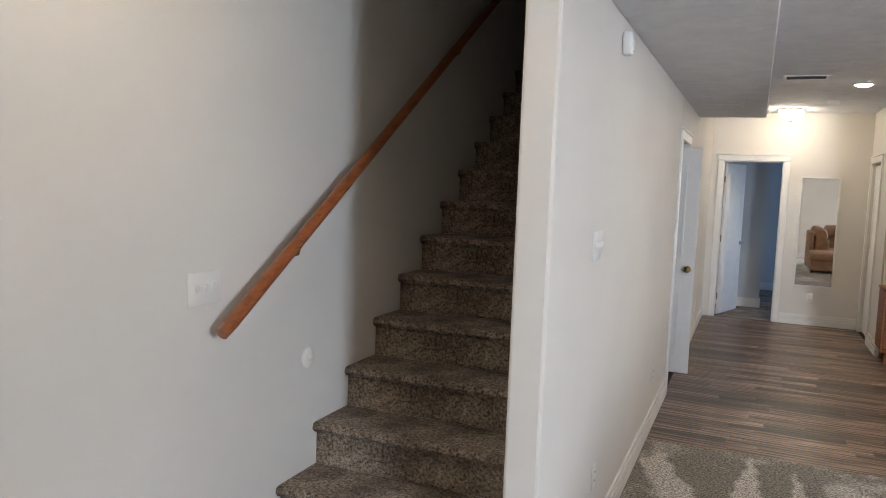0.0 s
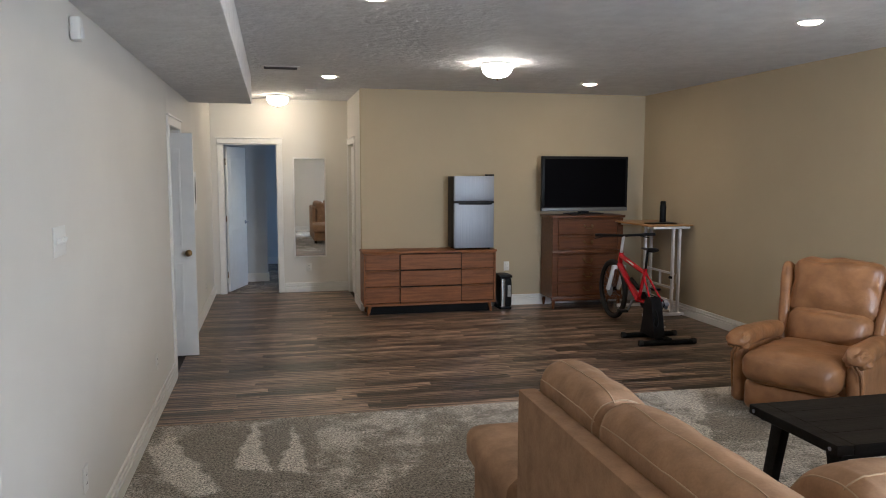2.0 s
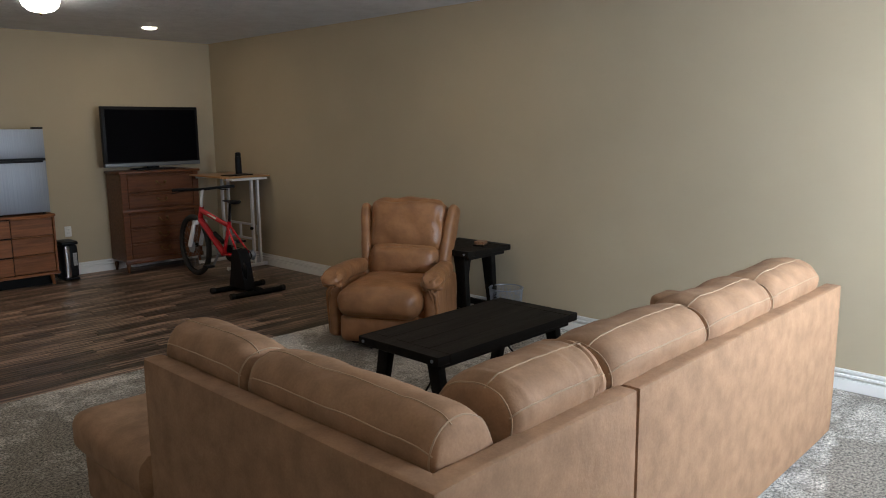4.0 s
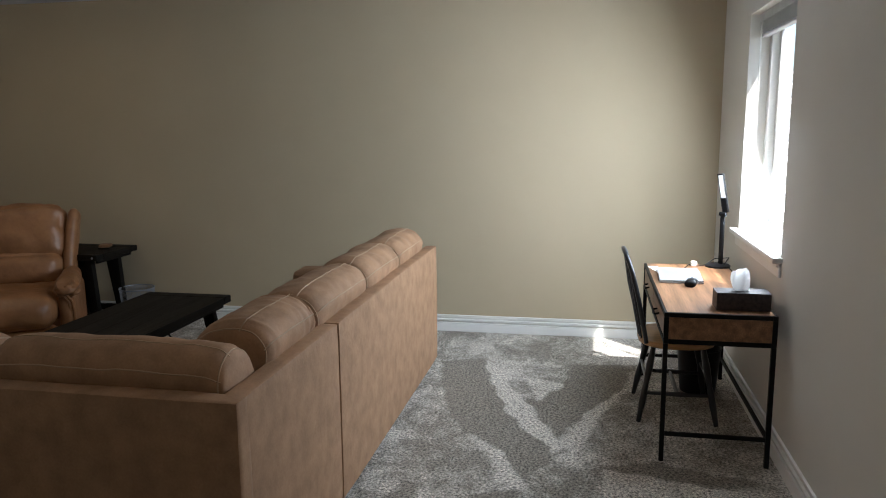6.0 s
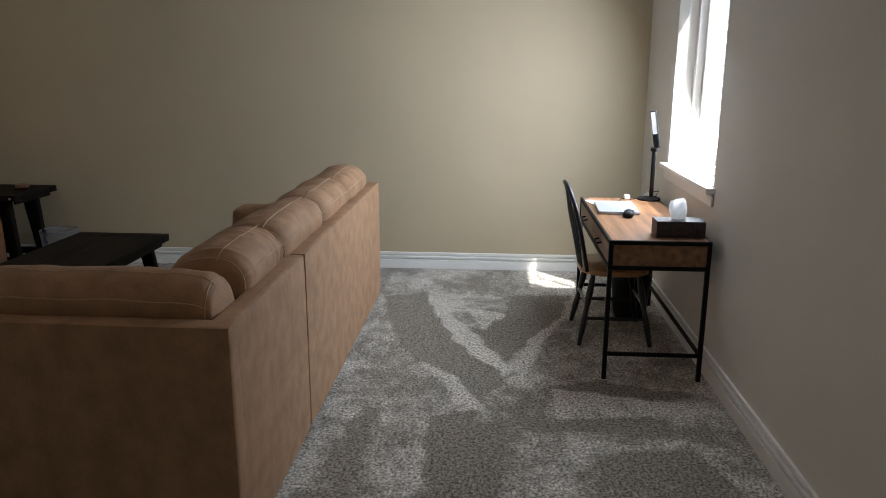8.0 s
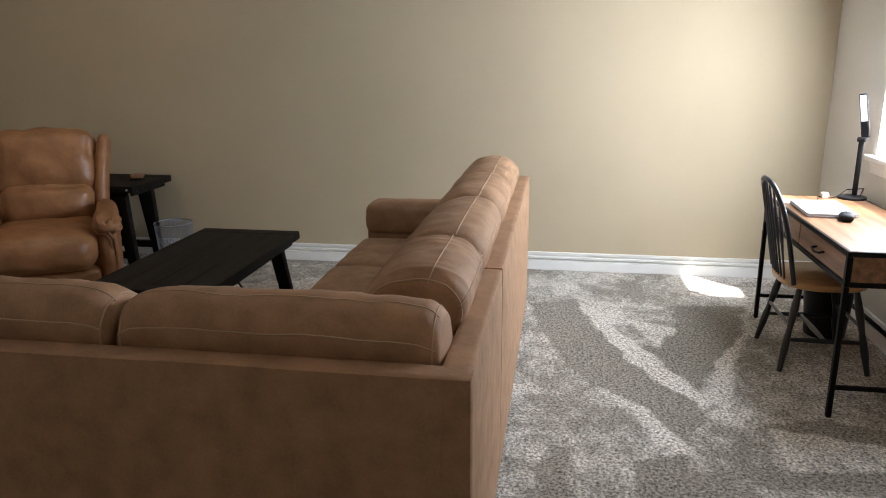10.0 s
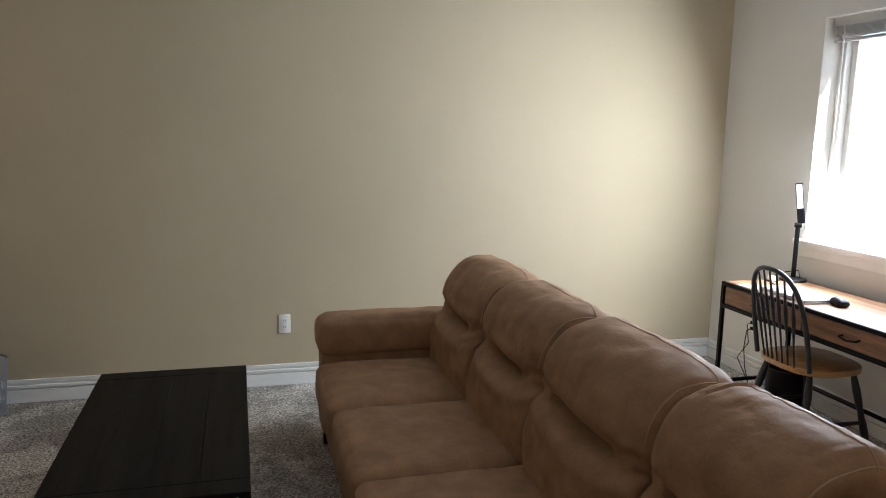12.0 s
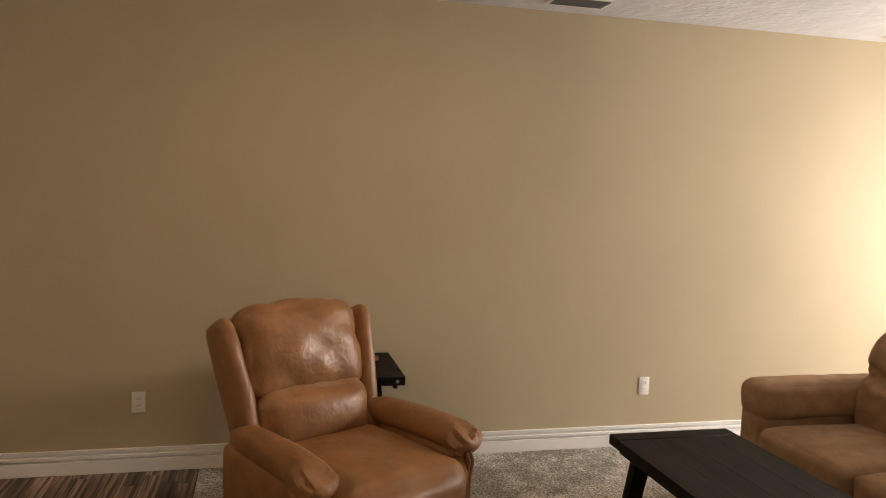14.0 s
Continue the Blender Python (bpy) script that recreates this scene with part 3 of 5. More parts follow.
part("blind_wand", tube_bm([(WX1 - 0.1, -0.045, WZ1 - 0.05), (WX1 - 0.1, -0.04, WZ1 - 0.70)], 0.004, 6), "white_plastic", win)

# outside: ground and the corrugated window well
setting("ground", span(-60, 60, -60, -1.15, 1.6, 1.8), "concrete", "pale ground outside the house", "ground", False)
bm = bmesh.new()
N = 60
rows = []
for i in range(N + 1):
    z = 0.55 + 1.40 * i / N
    r = 0.012 * math.sin(i * 2 * math.pi / 4)
    ring = []
    for j in range(25):
        a = math.pi * j / 24
        ring.append(bm.verts.new((3.33 - (0.95 + r) * math.cos(a), -0.21 - (0.9 + r) * math.sin(a), z)))
    rows.append(ring)
for r0, r1 in zip(rows, rows[1:]):
    for j in range(24):
        bm.faces.new((r0[j], r0[j + 1], r1[j + 1], r1[j]))
tagged(part("window_well", bm, "well", None), "corrugated pale metal window well in sun", "window well", kind="structure")
setting("well_floor", span(2.3, 4.4, -1.2, -0.21, 0.5, 0.56), "concrete", "pale gravel floor of the window well", "ground", False)

# stairs
RISE, RUN, Y1 = 0.191, 0.265, 2.975
stairs = thing("stairs", label="straight flight of stairs covered in brown mottled carpet", category="stairs", kind="structure")
tread = None
for i in range(1, 17):
    if tread is None:
        bm = outline_bm([(0, -RISE + 0.001), (0, -0.048), (-0.022, -0.042), (-0.036, -0.024), (-0.030, -0.006), (-0.014, 0), (RUN - 0.001, 0), (RUN - 0.001, -RISE + 0.001)], XL - TW - XS - 0.004, 'x')
        bmesh.ops.translate(bm, vec=(XS + 0.002, 0, 0), verts=bm.verts)
        tread = part("tread", bm, "stair_carpet", stairs)
        tread.location = (0, Y1, RISE)
    else:
        o = tread.copy()
        scene.collection.objects.link(o)
        o.location = (0, Y1 + (i - 1) * RUN, RISE * i)
part("carriage", outline_bm([(Y1 + 0.1, 0), (Y1 + 15 * RUN, 15 * RISE - 0.1), (Y1 + 15 * RUN + 0.25, 15 * RISE - 0.1), (Y1 + 0.9, 0)], 0.9, 'x'), "white_paint", stairs).location.x = XS + 0.05

rail = thing("handrail", label="round orange-stained wooden handrail on the stair wall", category="handrail", kind="structure")
R0, R1 = Vector((XS + 0.075, 2.775, 1.095)), Vector((XS + 0.075, 7.40, 4.11))
part("bar", tube_bm([R0, R0 + (R1 - R0) * 0.01, R1], [0.021, 0.025, 0.025], 16), "rail_wood", rail)
for f in (0.10, 0.45, 0.8):
    p = R0 + (R1 - R0) * f
    bm = tube_bm([p + Vector((0, 0, -0.02)), p + Vector((-0.01, 0, -0.06)), p + Vector((-0.068, 0, -0.075))], 0.007, 8)
    part("bracket", bm, "brass", rail)


# ---------------- lamps on the ceiling ----------------


def ceiling_dome(x, y, glow="dome_glow"):
    ob = thing("ceiling_light", x, y, HC, label="lit frosted glass dome lamp on the ceiling", category="ceiling light", group="dome ceiling lights")
    part("base", turned_bm([(0.15, 0), (0.15, -0.015), (0.14, -0.025), (0.13, -0.028)], sides=32), "white_metal", ob)
    part("shade", turned_bm([(0.138, -0.026), (0.14, -0.045), (0.125, -0.085), (0.09, -0.115), (0.04, -0.13), (0.005, -0.133)], sides=32), glow, ob)
    part("finial", turned_bm([(0.008, -0.133), (0.013, -0.14), (0.008, -0.152), (0.002, -0.155)], sides=12), "brass", ob)
    return ob


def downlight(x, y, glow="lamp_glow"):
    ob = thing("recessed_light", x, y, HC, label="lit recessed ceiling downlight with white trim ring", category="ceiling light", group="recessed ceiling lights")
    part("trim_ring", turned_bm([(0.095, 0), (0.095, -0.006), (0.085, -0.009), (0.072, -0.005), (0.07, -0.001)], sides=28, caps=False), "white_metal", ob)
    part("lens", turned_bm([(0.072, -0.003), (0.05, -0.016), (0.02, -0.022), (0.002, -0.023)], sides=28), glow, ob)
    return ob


ceiling_dome(2.08, 7.27)
ceiling_dome(0.15, 10.66, "hall_dome_glow")
# (0.65, 1.40) is out of view, added to brighten the sofa and window wall
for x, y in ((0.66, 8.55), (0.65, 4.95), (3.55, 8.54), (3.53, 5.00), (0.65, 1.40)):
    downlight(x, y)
# out of view too, placed from the warm light on the stair wall
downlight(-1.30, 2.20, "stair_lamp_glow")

# ---------------- soft shapes ----------------


def pillow_bm(size, r, puff=(0, 0, 0), wrinkle=0.003, freq=9.0, cuts=9, seed=0.0, at=(0, 0, 0), turn=None, bm=None):
    """A stuffed block: rounded edges, bulging faces, uneven skin."""
    b = bmesh.new()
    bmesh.ops.create_cube(b, size=2)
    bmesh.ops.subdivide_edges(b, edges=list(b.edges), cuts=cuts, use_grid_fill=True)
    h = Vector(size) / 2
    r = min(r, min(h) * 0.98)
    for v in b.verts:
        u = v.co.copy()
        # more rings near the edges
        u = Vector([math.copysign(1 - (1 - abs(c)) ** 1.25, c) for c in u])
        p = Vector([u[i] * h[i] for i in range(3)])
        inner = Vector([max(-h[i] + r, min(h[i] - r, p[i])) for i in range(3)])
        d = p - inner
        if d.length > 1e-6:
            p = inner + d.normalized() * r
        q = Vector([max(0.0, 1 - c * c) for c in u])
        p.x += puff[0] * u.x ** 3 * q.y * q.z
        p.y += puff[1] * u.y ** 3 * q.x * q.z
        p.z += puff[2] * u.z ** 3 * q.x * q.y
        s = Vector((seed, seed * 1.7, -seed))
        p += p.normalized() * (noise.noise(p * freq + s) * wrinkle * 1.6 + noise.noise(p * freq * 2.7 + s) * wrinkle * 0.6)
        v.co = p
    bmesh.ops.transform(b, matrix=Matrix.Translation(at) @ (turn or Matrix()), verts=b.verts)
    return merge(bm, b)


def smooth_ring(pts, steps):
    """A closed curve through pairs."""
    out = []
    k = len(pts)
    for i in range(k):
        p0, p1, p2, p3 = (Vector(pts[(i + j - 1) % k]) for j in range(4))
        for s in range(steps):
            t = s / steps
            out.append(0.5 * ((2 * p1) + (p2 - p0) * t + (2 * p0 - 5 * p1 + 4 * p2 - p3) * t * t + (3 * p1 - p0 - 3 * p2 + p3) * t ** 3))
    return out


def back_cushion_bm(width, depth=0.31, height=0.60, seed=0.0, folds=0.003):
    """A two-lobed back cushion along x, front towards +y, base at z = 0; its upper part swells back over the sofa's back panel.
    Also its two top seams and the welts round its ends."""
    prof = [(0.03, 0.0), (0.006, 0.16), (0.006, 0.385), (-0.028, 0.445), (-0.035, 0.515), (0.004, 0.578), (0.085, 0.60), (0.17, 0.572),
            (0.228, 0.49), (0.243, 0.41), (0.240, 0.345), (0.288, 0.275), (0.315, 0.15), (0.28, 0.01)]
    prof = [(p[0] * depth / 0.3, p[1] * height / 0.6) for p in prof]
    steps = 16
    ring = smooth_ring(prof, steps)
    c = Vector((depth * 0.46, height * 0.47))
    b = bmesh.new()
    cols = []
    n = 56
    for i in range(-2, n + 3):
        u = -1 + 2 * min(max(i, 0), n) / n
        u = math.copysign(1 - (1 - abs(u)) ** 1.6, u)
        s = 0.79 + 0.21 * max(0.0, 1 - abs(u) ** 8) ** 0.5
        x = u * width / 2
        over = max(-i, i - n, 0)
        if over:
            s *= (0.72, 0.3)[over - 1]
            x += math.copysign((0.010, 0.016)[over - 1], u)
        col = []
        for p in ring:
            q = c + (p - c) * s
            zz = p.y / height
            dent = sag = 0
            if p.x > depth * 0.5 and not over:
                line = 0.60 - 0.06 * (1 - u * u) + 0.02 * u
                mid = max(0.0, 1 - (abs(u - 0.05) / 0.60) ** 4)
                dent = 0.10 * mid * math.exp(-abs((zz - line) / 0.028) ** 1.8)
                dent -= 0.016 * (1 - u * u) * math.exp(-((zz - line - 0.09) / 0.06) ** 2)
                dent -= 0.020 * (1 - u * u) * math.exp(-((zz - line + 0.10) / 0.06) ** 2)
                side = min(1, max(0, abs(u) - 0.42) * 3.0)
                dent += 0.006 * side * math.sin((zz - line) * 60 - abs(u) * 9 + 4 * noise.noise(Vector((u * 5, zz * 4, seed)))) * math.exp(-((zz - line) / 0.11) ** 2)
            w3 = Vector((x, q.x, q.y))
            # gathers run from the end welts over the top and down the back
            reach = max(0.0, abs(u + 0.25) - 0.30) * 1.5
            fold = folds * math.sin(u * 30 + zz * 14 + 7 * noise.noise(Vector((u * 3, zz * 3, seed)))) * min(1.0, reach) * max(0.0, noise.noise(Vector((u * 2.5, zz * 2, seed + 5))) + 0.55) * (1 if p.x < depth * 0.5 else 0)
            k = noise.noise(w3 * 6 + Vector((seed, 0, 0))) * 0.010 + noise.noise(w3 * 17 + Vector((seed, 3, 0))) * 0.0045 + fold
            o = (q - c).normalized() * k
            col.append(b.verts.new((x, q.x + o.x - dent, q.y + o.y - sag)))
        cols.append(col)
    m = len(ring)
    for c0, c1 in zip(cols, cols[1:]):
        for j in range(m):
            b.faces.new((c0[j], c0[(j + 1) % m], c1[(j + 1) % m], c1[j]))
    b.faces.new(cols[0][::-1])
    b.faces.new(cols[-1])
    body = cols[2:-2]
    seams = [tube_bm([col[j].co for col in body[3:-3]], 0.0027, 6) for j in (4 * steps, 5 * steps + steps // 2)]
    seams += [tube_bm([v.co for v in body[k][2 * steps:9 * steps:3]], 0.003, 6) for k in (4, n - 4)]
    return b, seams


# ---------------- sectional sofa ----------------
sofa = thing("sectional_sofa", 0.985, 1.916, 0, label="tan brown microfibre L-shaped sectional sofa on the carpet", category="sofa")


def on_sofa(name, bm, mat="suede", label=""):
    bmesh.ops.translate(bm, vec=(-0.975, -1.93, 0), verts=bm.verts)
    return part(name, bm, mat, sofa, label)


on_sofa("back_panel", pillow_bm((0.905, 0.085, 0.78), 0.016, wrinkle=0.0015, cuts=6, at=(1.4295, 1.9725, 0.442)))
on_sofa("back_panel", pillow_bm((2.02, 0.085, 0.78), 0.016, wrinkle=0.0015, cuts=6, seed=3, at=(2.90, 1.9725, 0.442)))
on_sofa("side_panel", pillow_bm((0.085, 1.46, 0.78), 0.016, wrinkle=0.0015, cuts=6, seed=5, at=(1.0175, 2.66, 0.442)))
on_sofa("base", pillow_bm((2.02, 0.84, 0.25), 0.02, wrinkle=0.0015, cuts=5, at=(2.90, 2.483, 0.182)))
on_sofa("base", pillow_bm((0.84, 0.85, 0.25), 0.02, wrinkle=0.0015, cuts=5, at=(1.46, 2.487, 0.182)))
on_sofa("base", pillow_bm((0.90, 1.13, 0.25), 0.02, wrinkle=0.0015, cuts=5, at=(1.43, 3.485, 0.182)))
for k, (x0, x1) in enumerate(((3.165, 3.775), (2.53, 3.16), (1.90, 2.525))):
    bm = pillow_bm((x1 - x0 - 0.006, 0.68, 0.19), 0.045, (0.004, 0.012, 0.026), 0.006, 7, 24, k * 4.1, ((x0 + x1) / 2, 2.605, 0.355))
    for v in bm.verts:
        if v.co.z > 0.40:
            for px in (x0 + 0.19, x1 - 0.19):
                # puckers in the seat, drawn out towards the front
                dx, dy = (v.co.x - px) / 0.035, (v.co.y - 2.66) / 0.10
                v.co.z -= 0.012 * math.exp(-dx * dx - dy * dy)
    on_sofa("seat_cushion", bm)
    on_sofa("seat_piping", tube_bm([(x0 + 0.03, 2.915, 0.43), ((x0 + x1) / 2, 2.928, 0.437), (x1 - 0.03, 2.915, 0.43)], 0.004, 6), "suede")
on_sofa("seat_cushion", pillow_bm((0.74, 0.70, 0.185), 0.06, (0, 0, 0.02), 0.004, 6, 8, 2.2, (1.50, 2.60, 0.355)))
bm = pillow_bm((0.97, 1.14, 0.185), 0.06, (0.01, 0.012, 0.025), 0.005, 5, 16, 9.1, (1.435, 3.545, 0.355))
for v in bm.verts:
    # notched round the end of the side panel
    if v.co.y < 3.40 and v.co.x < 1.062:
        v.co.x = 1.062
on_sofa("seat_cushion", bm)
for k, (x0, x1, f) in enumerate(((3.16, 3.775, 0.002), (2.52, 3.15, 0.0025), (1.83, 2.51, 0.003), (1.335, 1.815, 0.0065))):
    bm, seams = back_cushion_bm(x1 - x0, 0.36, 0.582, seed=k * 3.3, folds=f)
    m = pose((x0 + x1) / 2, 2.005, 0.400, -3, 0, 0)
    bmesh.ops.transform(bm, matrix=m, verts=bm.verts)
    cu = on_sofa("back_cushion", bm)
    for bm in seams:
        bmesh.ops.transform(bm, matrix=Matrix.Translation((-0.975, -1.93, 0)) @ m, verts=bm.verts)
        part("seam", bm, "stitch", cu, "pale double-stitched seam")
for k, (y0, y1, f) in enumerate(((2.02, 2.855, 0.003), (2.875, 3.39, 0.0025))):
    bm, seams = back_cushion_bm(y1 - y0, 0.29, 0.56, seed=20 + k * 3.3, folds=f)
    m = pose(1.055, (y0 + y1) / 2, 0.400, 0, 0, -90) @ pose(0, 0, 0, -4)
    bmesh.ops.transform(bm, matrix=m, verts=bm.verts)
    cu = on_sofa("back_cushion", bm)
    for bm in seams:
        bmesh.ops.transform(bm, matrix=Matrix.Translation((-0.975, -1.93, 0)) @ m, verts=bm.verts)
        part("seam", bm, "stitch", cu, "pale double-stitched seam")
on_sofa("arm", pillow_bm((0.18, 0.88, 0.47), 0.03, wrinkle=0.002, cuts=6, at=(3.875, 2.475, 0.295)))
on_sofa("arm_pad", pillow_bm((0.205, 0.915, 0.20), 0.05, (0.012, 0.012, 0.012), 0.006, 9, 12, 7.7, (3.872, 2.465, 0.56)))
for x, y in ((1.02, 1.98), (1.84, 1.98), (1.95, 1.98), (3.85, 1.98), (3.85, 2.84), (1.95, 2.84), (1.02, 3.94), (1.82, 3.94)):
    on_sofa("foot", outline_bm([(-0.035, 0.058), (0.035, 0.058), (0.026, 0.0), (-0.026, 0.0)], 0.06, 'y'), "black_wood").location = (x, y, 0)

# ---------------- recliner ----------------


def spline(points, steps):
    """Points (tuples of one length) carried smoothly from the first to the last."""
    pts = [points[0]] + list(points) + [points[-1]]
    out = []
    for a, b, c, d in zip(pts, pts[1:], pts[2:], pts[3:]):
        for k in range(steps):
            t = k / steps
            out.append(tuple(0.5 * (2 * q + (r - p) * t + (2 * p - 5 * q + 4 * r - w) * t * t + (3 * q - p - 3 * r + w) * t ** 3) for p, q, r, w in zip(a, b, c, d)))
    return out + [tuple(points[-1])]


def stuffed_roll(rows, gather, seed, sides=26, steps=8):
    """A stuffed roll through rows of (x, y, z, half width, half height); gathers deepen where the fifth value, gather(t), is high."""
    rows = spline(rows, steps)
    b = bmesh.new()
    rings = []
    for i, (x, y, z, w, h) in enumerate(rows):
        p = Vector((x, y, z))
        q0, q1 = rows[max(i - 1, 0)], rows[min(i + 1, len(rows) - 1)]
        d = Vector((q1[0] - q0[0], q1[1] - q0[1], q1[2] - q0[2])).normalized()
        side = Vector((1, 0, 0))
        up = side.cross(d) * -1
        t = i / (len(rows) - 1)
        ring = []
        for j in range(sides):
            a = 2 * math.pi * j / sides
            v = side * math.copysign(abs(math.cos(a)) ** 0.8, math.cos(a)) * w + up * math.copysign(abs(math.sin(a)) ** 0.8, math.sin(a)) * h
            k = 0.006 * noise.noise((p + v) * 9 + Vector((seed, 0, 0))) + gather(t) * math.sin(a * 7 + 3 * noise.noise((p + v) * 12 + Vector((0, seed, 0))))
            ring.append(b.verts.new(p + v + v.normalized() * k))
        rings.append(ring)
    for r0, r1 in zip(rings, rings[1:]):
        for j in range(sides):
            b.faces.new((r0[j], r0[(j + 1) % sides], r1[(j + 1) % sides], r1[j]))
    b.faces.new(rings[0][::-1])
    b.faces.new(rings[-1])
    return b


rec = thing("recliner", 3.735, 5.04, 0, -60, "tan leather rocker recliner armchair on the carpet", "armchair")
part("base", pillow_bm((0.70, 0.70, 0.26), 0.04, (0, 0.01, 0), 0.003, cuts=6, at=(0, 0.03, 0.19)), "leather", rec)
part("footrest_panel", pillow_bm((0.64, 0.12, 0.21), 0.05, (0, 0.02, 0), 0.005, cuts=10, at=(0, -0.355, 0.155)), "leather", rec)
part("seat", pillow_bm((0.645, 0.72, 0.225), 0.10, (0, 0.025, 0.022), 0.009, 7, 16, 1.0, (0, -0.135, 0.365)), "leather", rec)
for s in (-1, 1):
    part("arm", pillow_bm((0.095, 0.70, 0.42), 0.045, (0.012, 0, 0), 0.004, cuts=8, seed=s, at=(0.372 * s, -0.01, 0.275)), "leather", rec)
    roll = stuffed_roll([(0.345 * s, 0.30, 0.50, 0.045, 0.045), (0.358 * s, 0.18, 0.52, 0.062, 0.06), (0.37 * s, -0.02, 0.53, 0.068, 0.064), (0.378 * s, -0.20, 0.53, 0.074, 0.066),
                         (0.384 * s, -0.31, 0.52, 0.082, 0.066), (0.386 * s, -0.37, 0.50, 0.078, 0.058), (0.386 * s, -0.40, 0.485, 0.055, 0.04), (0.386 * s, -0.405, 0.48, 0.02, 0.015)],
                        lambda t: 0.013 * max(0.0, 1 - abs(t - 0.70) / 0.17), 4.0 * s)
    part("arm_pad", roll, "leather", rec)
    part("arm_front", pillow_bm((0.105, 0.09, 0.40), 0.042, (0.004, 0.012, 0), 0.007, 12, 8, 8 * s, (0.375 * s, -0.325, 0.27)), "leather", rec)
    for k in (0, 1):
        x = (0.395 + 0.022 * k) * s
        part("arm_welt", tube_bm([(x - 0.03 * s, -0.385, 0.47), (x, -0.378, 0.42), (x + 0.006 * s, -0.36, 0.34), (x, -0.355, 0.22), (x - 0.008 * s, -0.352, 0.10)], 0.010, 8), "leather", rec)
    wing = stuffed_roll([(0.315 * s, 0.27, 0.42, 0.045, 0.09), (0.325 * s, 0.31, 0.56, 0.05, 0.10), (0.345 * s, 0.365, 0.74, 0.05, 0.105), (0.365 * s, 0.42, 0.90, 0.048, 0.10), (0.372 * s, 0.445, 0.965, 0.04, 0.085), (0.372 * s, 0.455, 0.985, 0.018, 0.04)],
                        lambda t: 0.0, 6.0 * s)
    part("wing", wing, "leather", rec)
part("backrest", pillow_bm((0.62, 0.13, 0.72), 0.05, wrinkle=0.003, cuts=6, at=(0, 0.47, 0.63), turn=pose(0, 0, 0, -15)), "leather", rec)
part("head_pillow", pillow_bm((0.625, 0.22, 0.43), 0.085, (0.01, 0.05, 0.02), 0.013, 9, 18, 2.5, (0, 0.395, 0.825), pose(0, 0, 0, -15)), "leather", rec)
part("lumbar_pillow", pillow_bm((0.585, 0.20, 0.29), 0.09, (0, 0.05, 0.03), 0.007, 7, 12, 5.5, (0, 0.265, 0.545), pose(0, 0, 0, -12)), "leather", rec)
part("rocker_base", span(-0.28, 0.28, -0.26, 0.34, 0, 0.07, 0.01), "black_wood", rec)


# ---------------- black tables ----------------
def trestle_table(name, x0, x1, y0, y1, h, label, category, boards, inset=0.12, splay=0.095, top=0.04):
    ob = thing(name, x0, y0, 0, 0, label, category)
    w, d = x1 - x0, y1 - y0
    bw = (d - 0.0) / boards
    for k in range(boards):
        part("tabletop_board", span(0.09, w - 0.09, k * bw + 0.0006, (k + 1) * bw - 0.0006, h - 0.045, h, 0.0012, 1), "black_wood", ob)
    for a in (0, w - 0.0885):
        part("end_board", span(a, a + 0.0885, 0, d, h - 0.046, h + 0.0005, 0.003, 1), "black_wood", ob)
    part("apron", span(0.05, w - 0.05, 0.03, 0.05, h - 0.075, h - 0.0465), "black_wood", ob)
    part("apron", span(0.05, w - 0.05, d - 0.05, d - 0.03, h - 0.075, h - 0.0465), "black_wood", ob)
    for a in (0.10, w - 0.10):
        for s, y in ((-1, inset), (1, d - inset)):
            leg = outline_bm([(y - top, h - 0.047), (y + top, h - 0.047), (y + s * splay + 0.03, 0), (y + s * splay - 0.03, 0)], 0.05, 'x', bevel=0.003)
            bmesh.ops.translate(leg, vec=(a - 0.025, 0, 0), verts=leg.verts)
            part("leg", leg, "black_wood", ob)
        part("stretcher", span(a - 0.018, a + 0.018, inset - 0.06, d - inset + 0.06, 0.10, 0.15, 0.003, 1), "black_wood", ob)
    for a in (0.045, w - 0.045):
        for y in (0.04, d - 0.04):
            side = -0.001 if a < w / 2 else w + 0.001
            part("bolt", tube_bm([(side, y, h - 0.024), (side + (0.004 if a > w / 2 else -0.004), y, h - 0.024)], 0.009, 10), "steel", ob)
    return ob


ct = trestle_table("coffee_table", 2.376, 3.579, 3.258, 3.857, 0.522, "black-stained plank coffee table with splayed trestle legs", "table", 4)
part("brace_rod", tube_bm([(0.12, 0.3, 0.13), (0.45, 0.3, 0.474)], 0.006, 8), "dark", ct)
part("brace_rod", tube_bm([(1.095, 0.3, 0.13), (0.77, 0.3, 0.474)], 0.006, 8), "dark", ct)
trestle_table("end_table", 4.19, 4.73, 4.69, 5.28, 0.648, "black-stained wooden end table beside the recliner", "table", 3, 0.17, 0.07, 0.06)
cb = thing("coaster_box", 4.52, 4.84, 0.649, 20, "small brown wooden coaster holder on the end table", "coaster box")
part("holder", span(-0.06, 0.06, -0.045, 0.045, 0, 0.012, 0.002, 1), "black_wood", cb)
bm = bmesh.new()
for k in range(4):
    span(-0.05, 0.05, -0.04, 0.04, 0.0125 + k * 0.0062, 0.0182 + k * 0.0062, 0.001, 1, bm=bm)
part("coasters", bm, "desk_wood", cb)

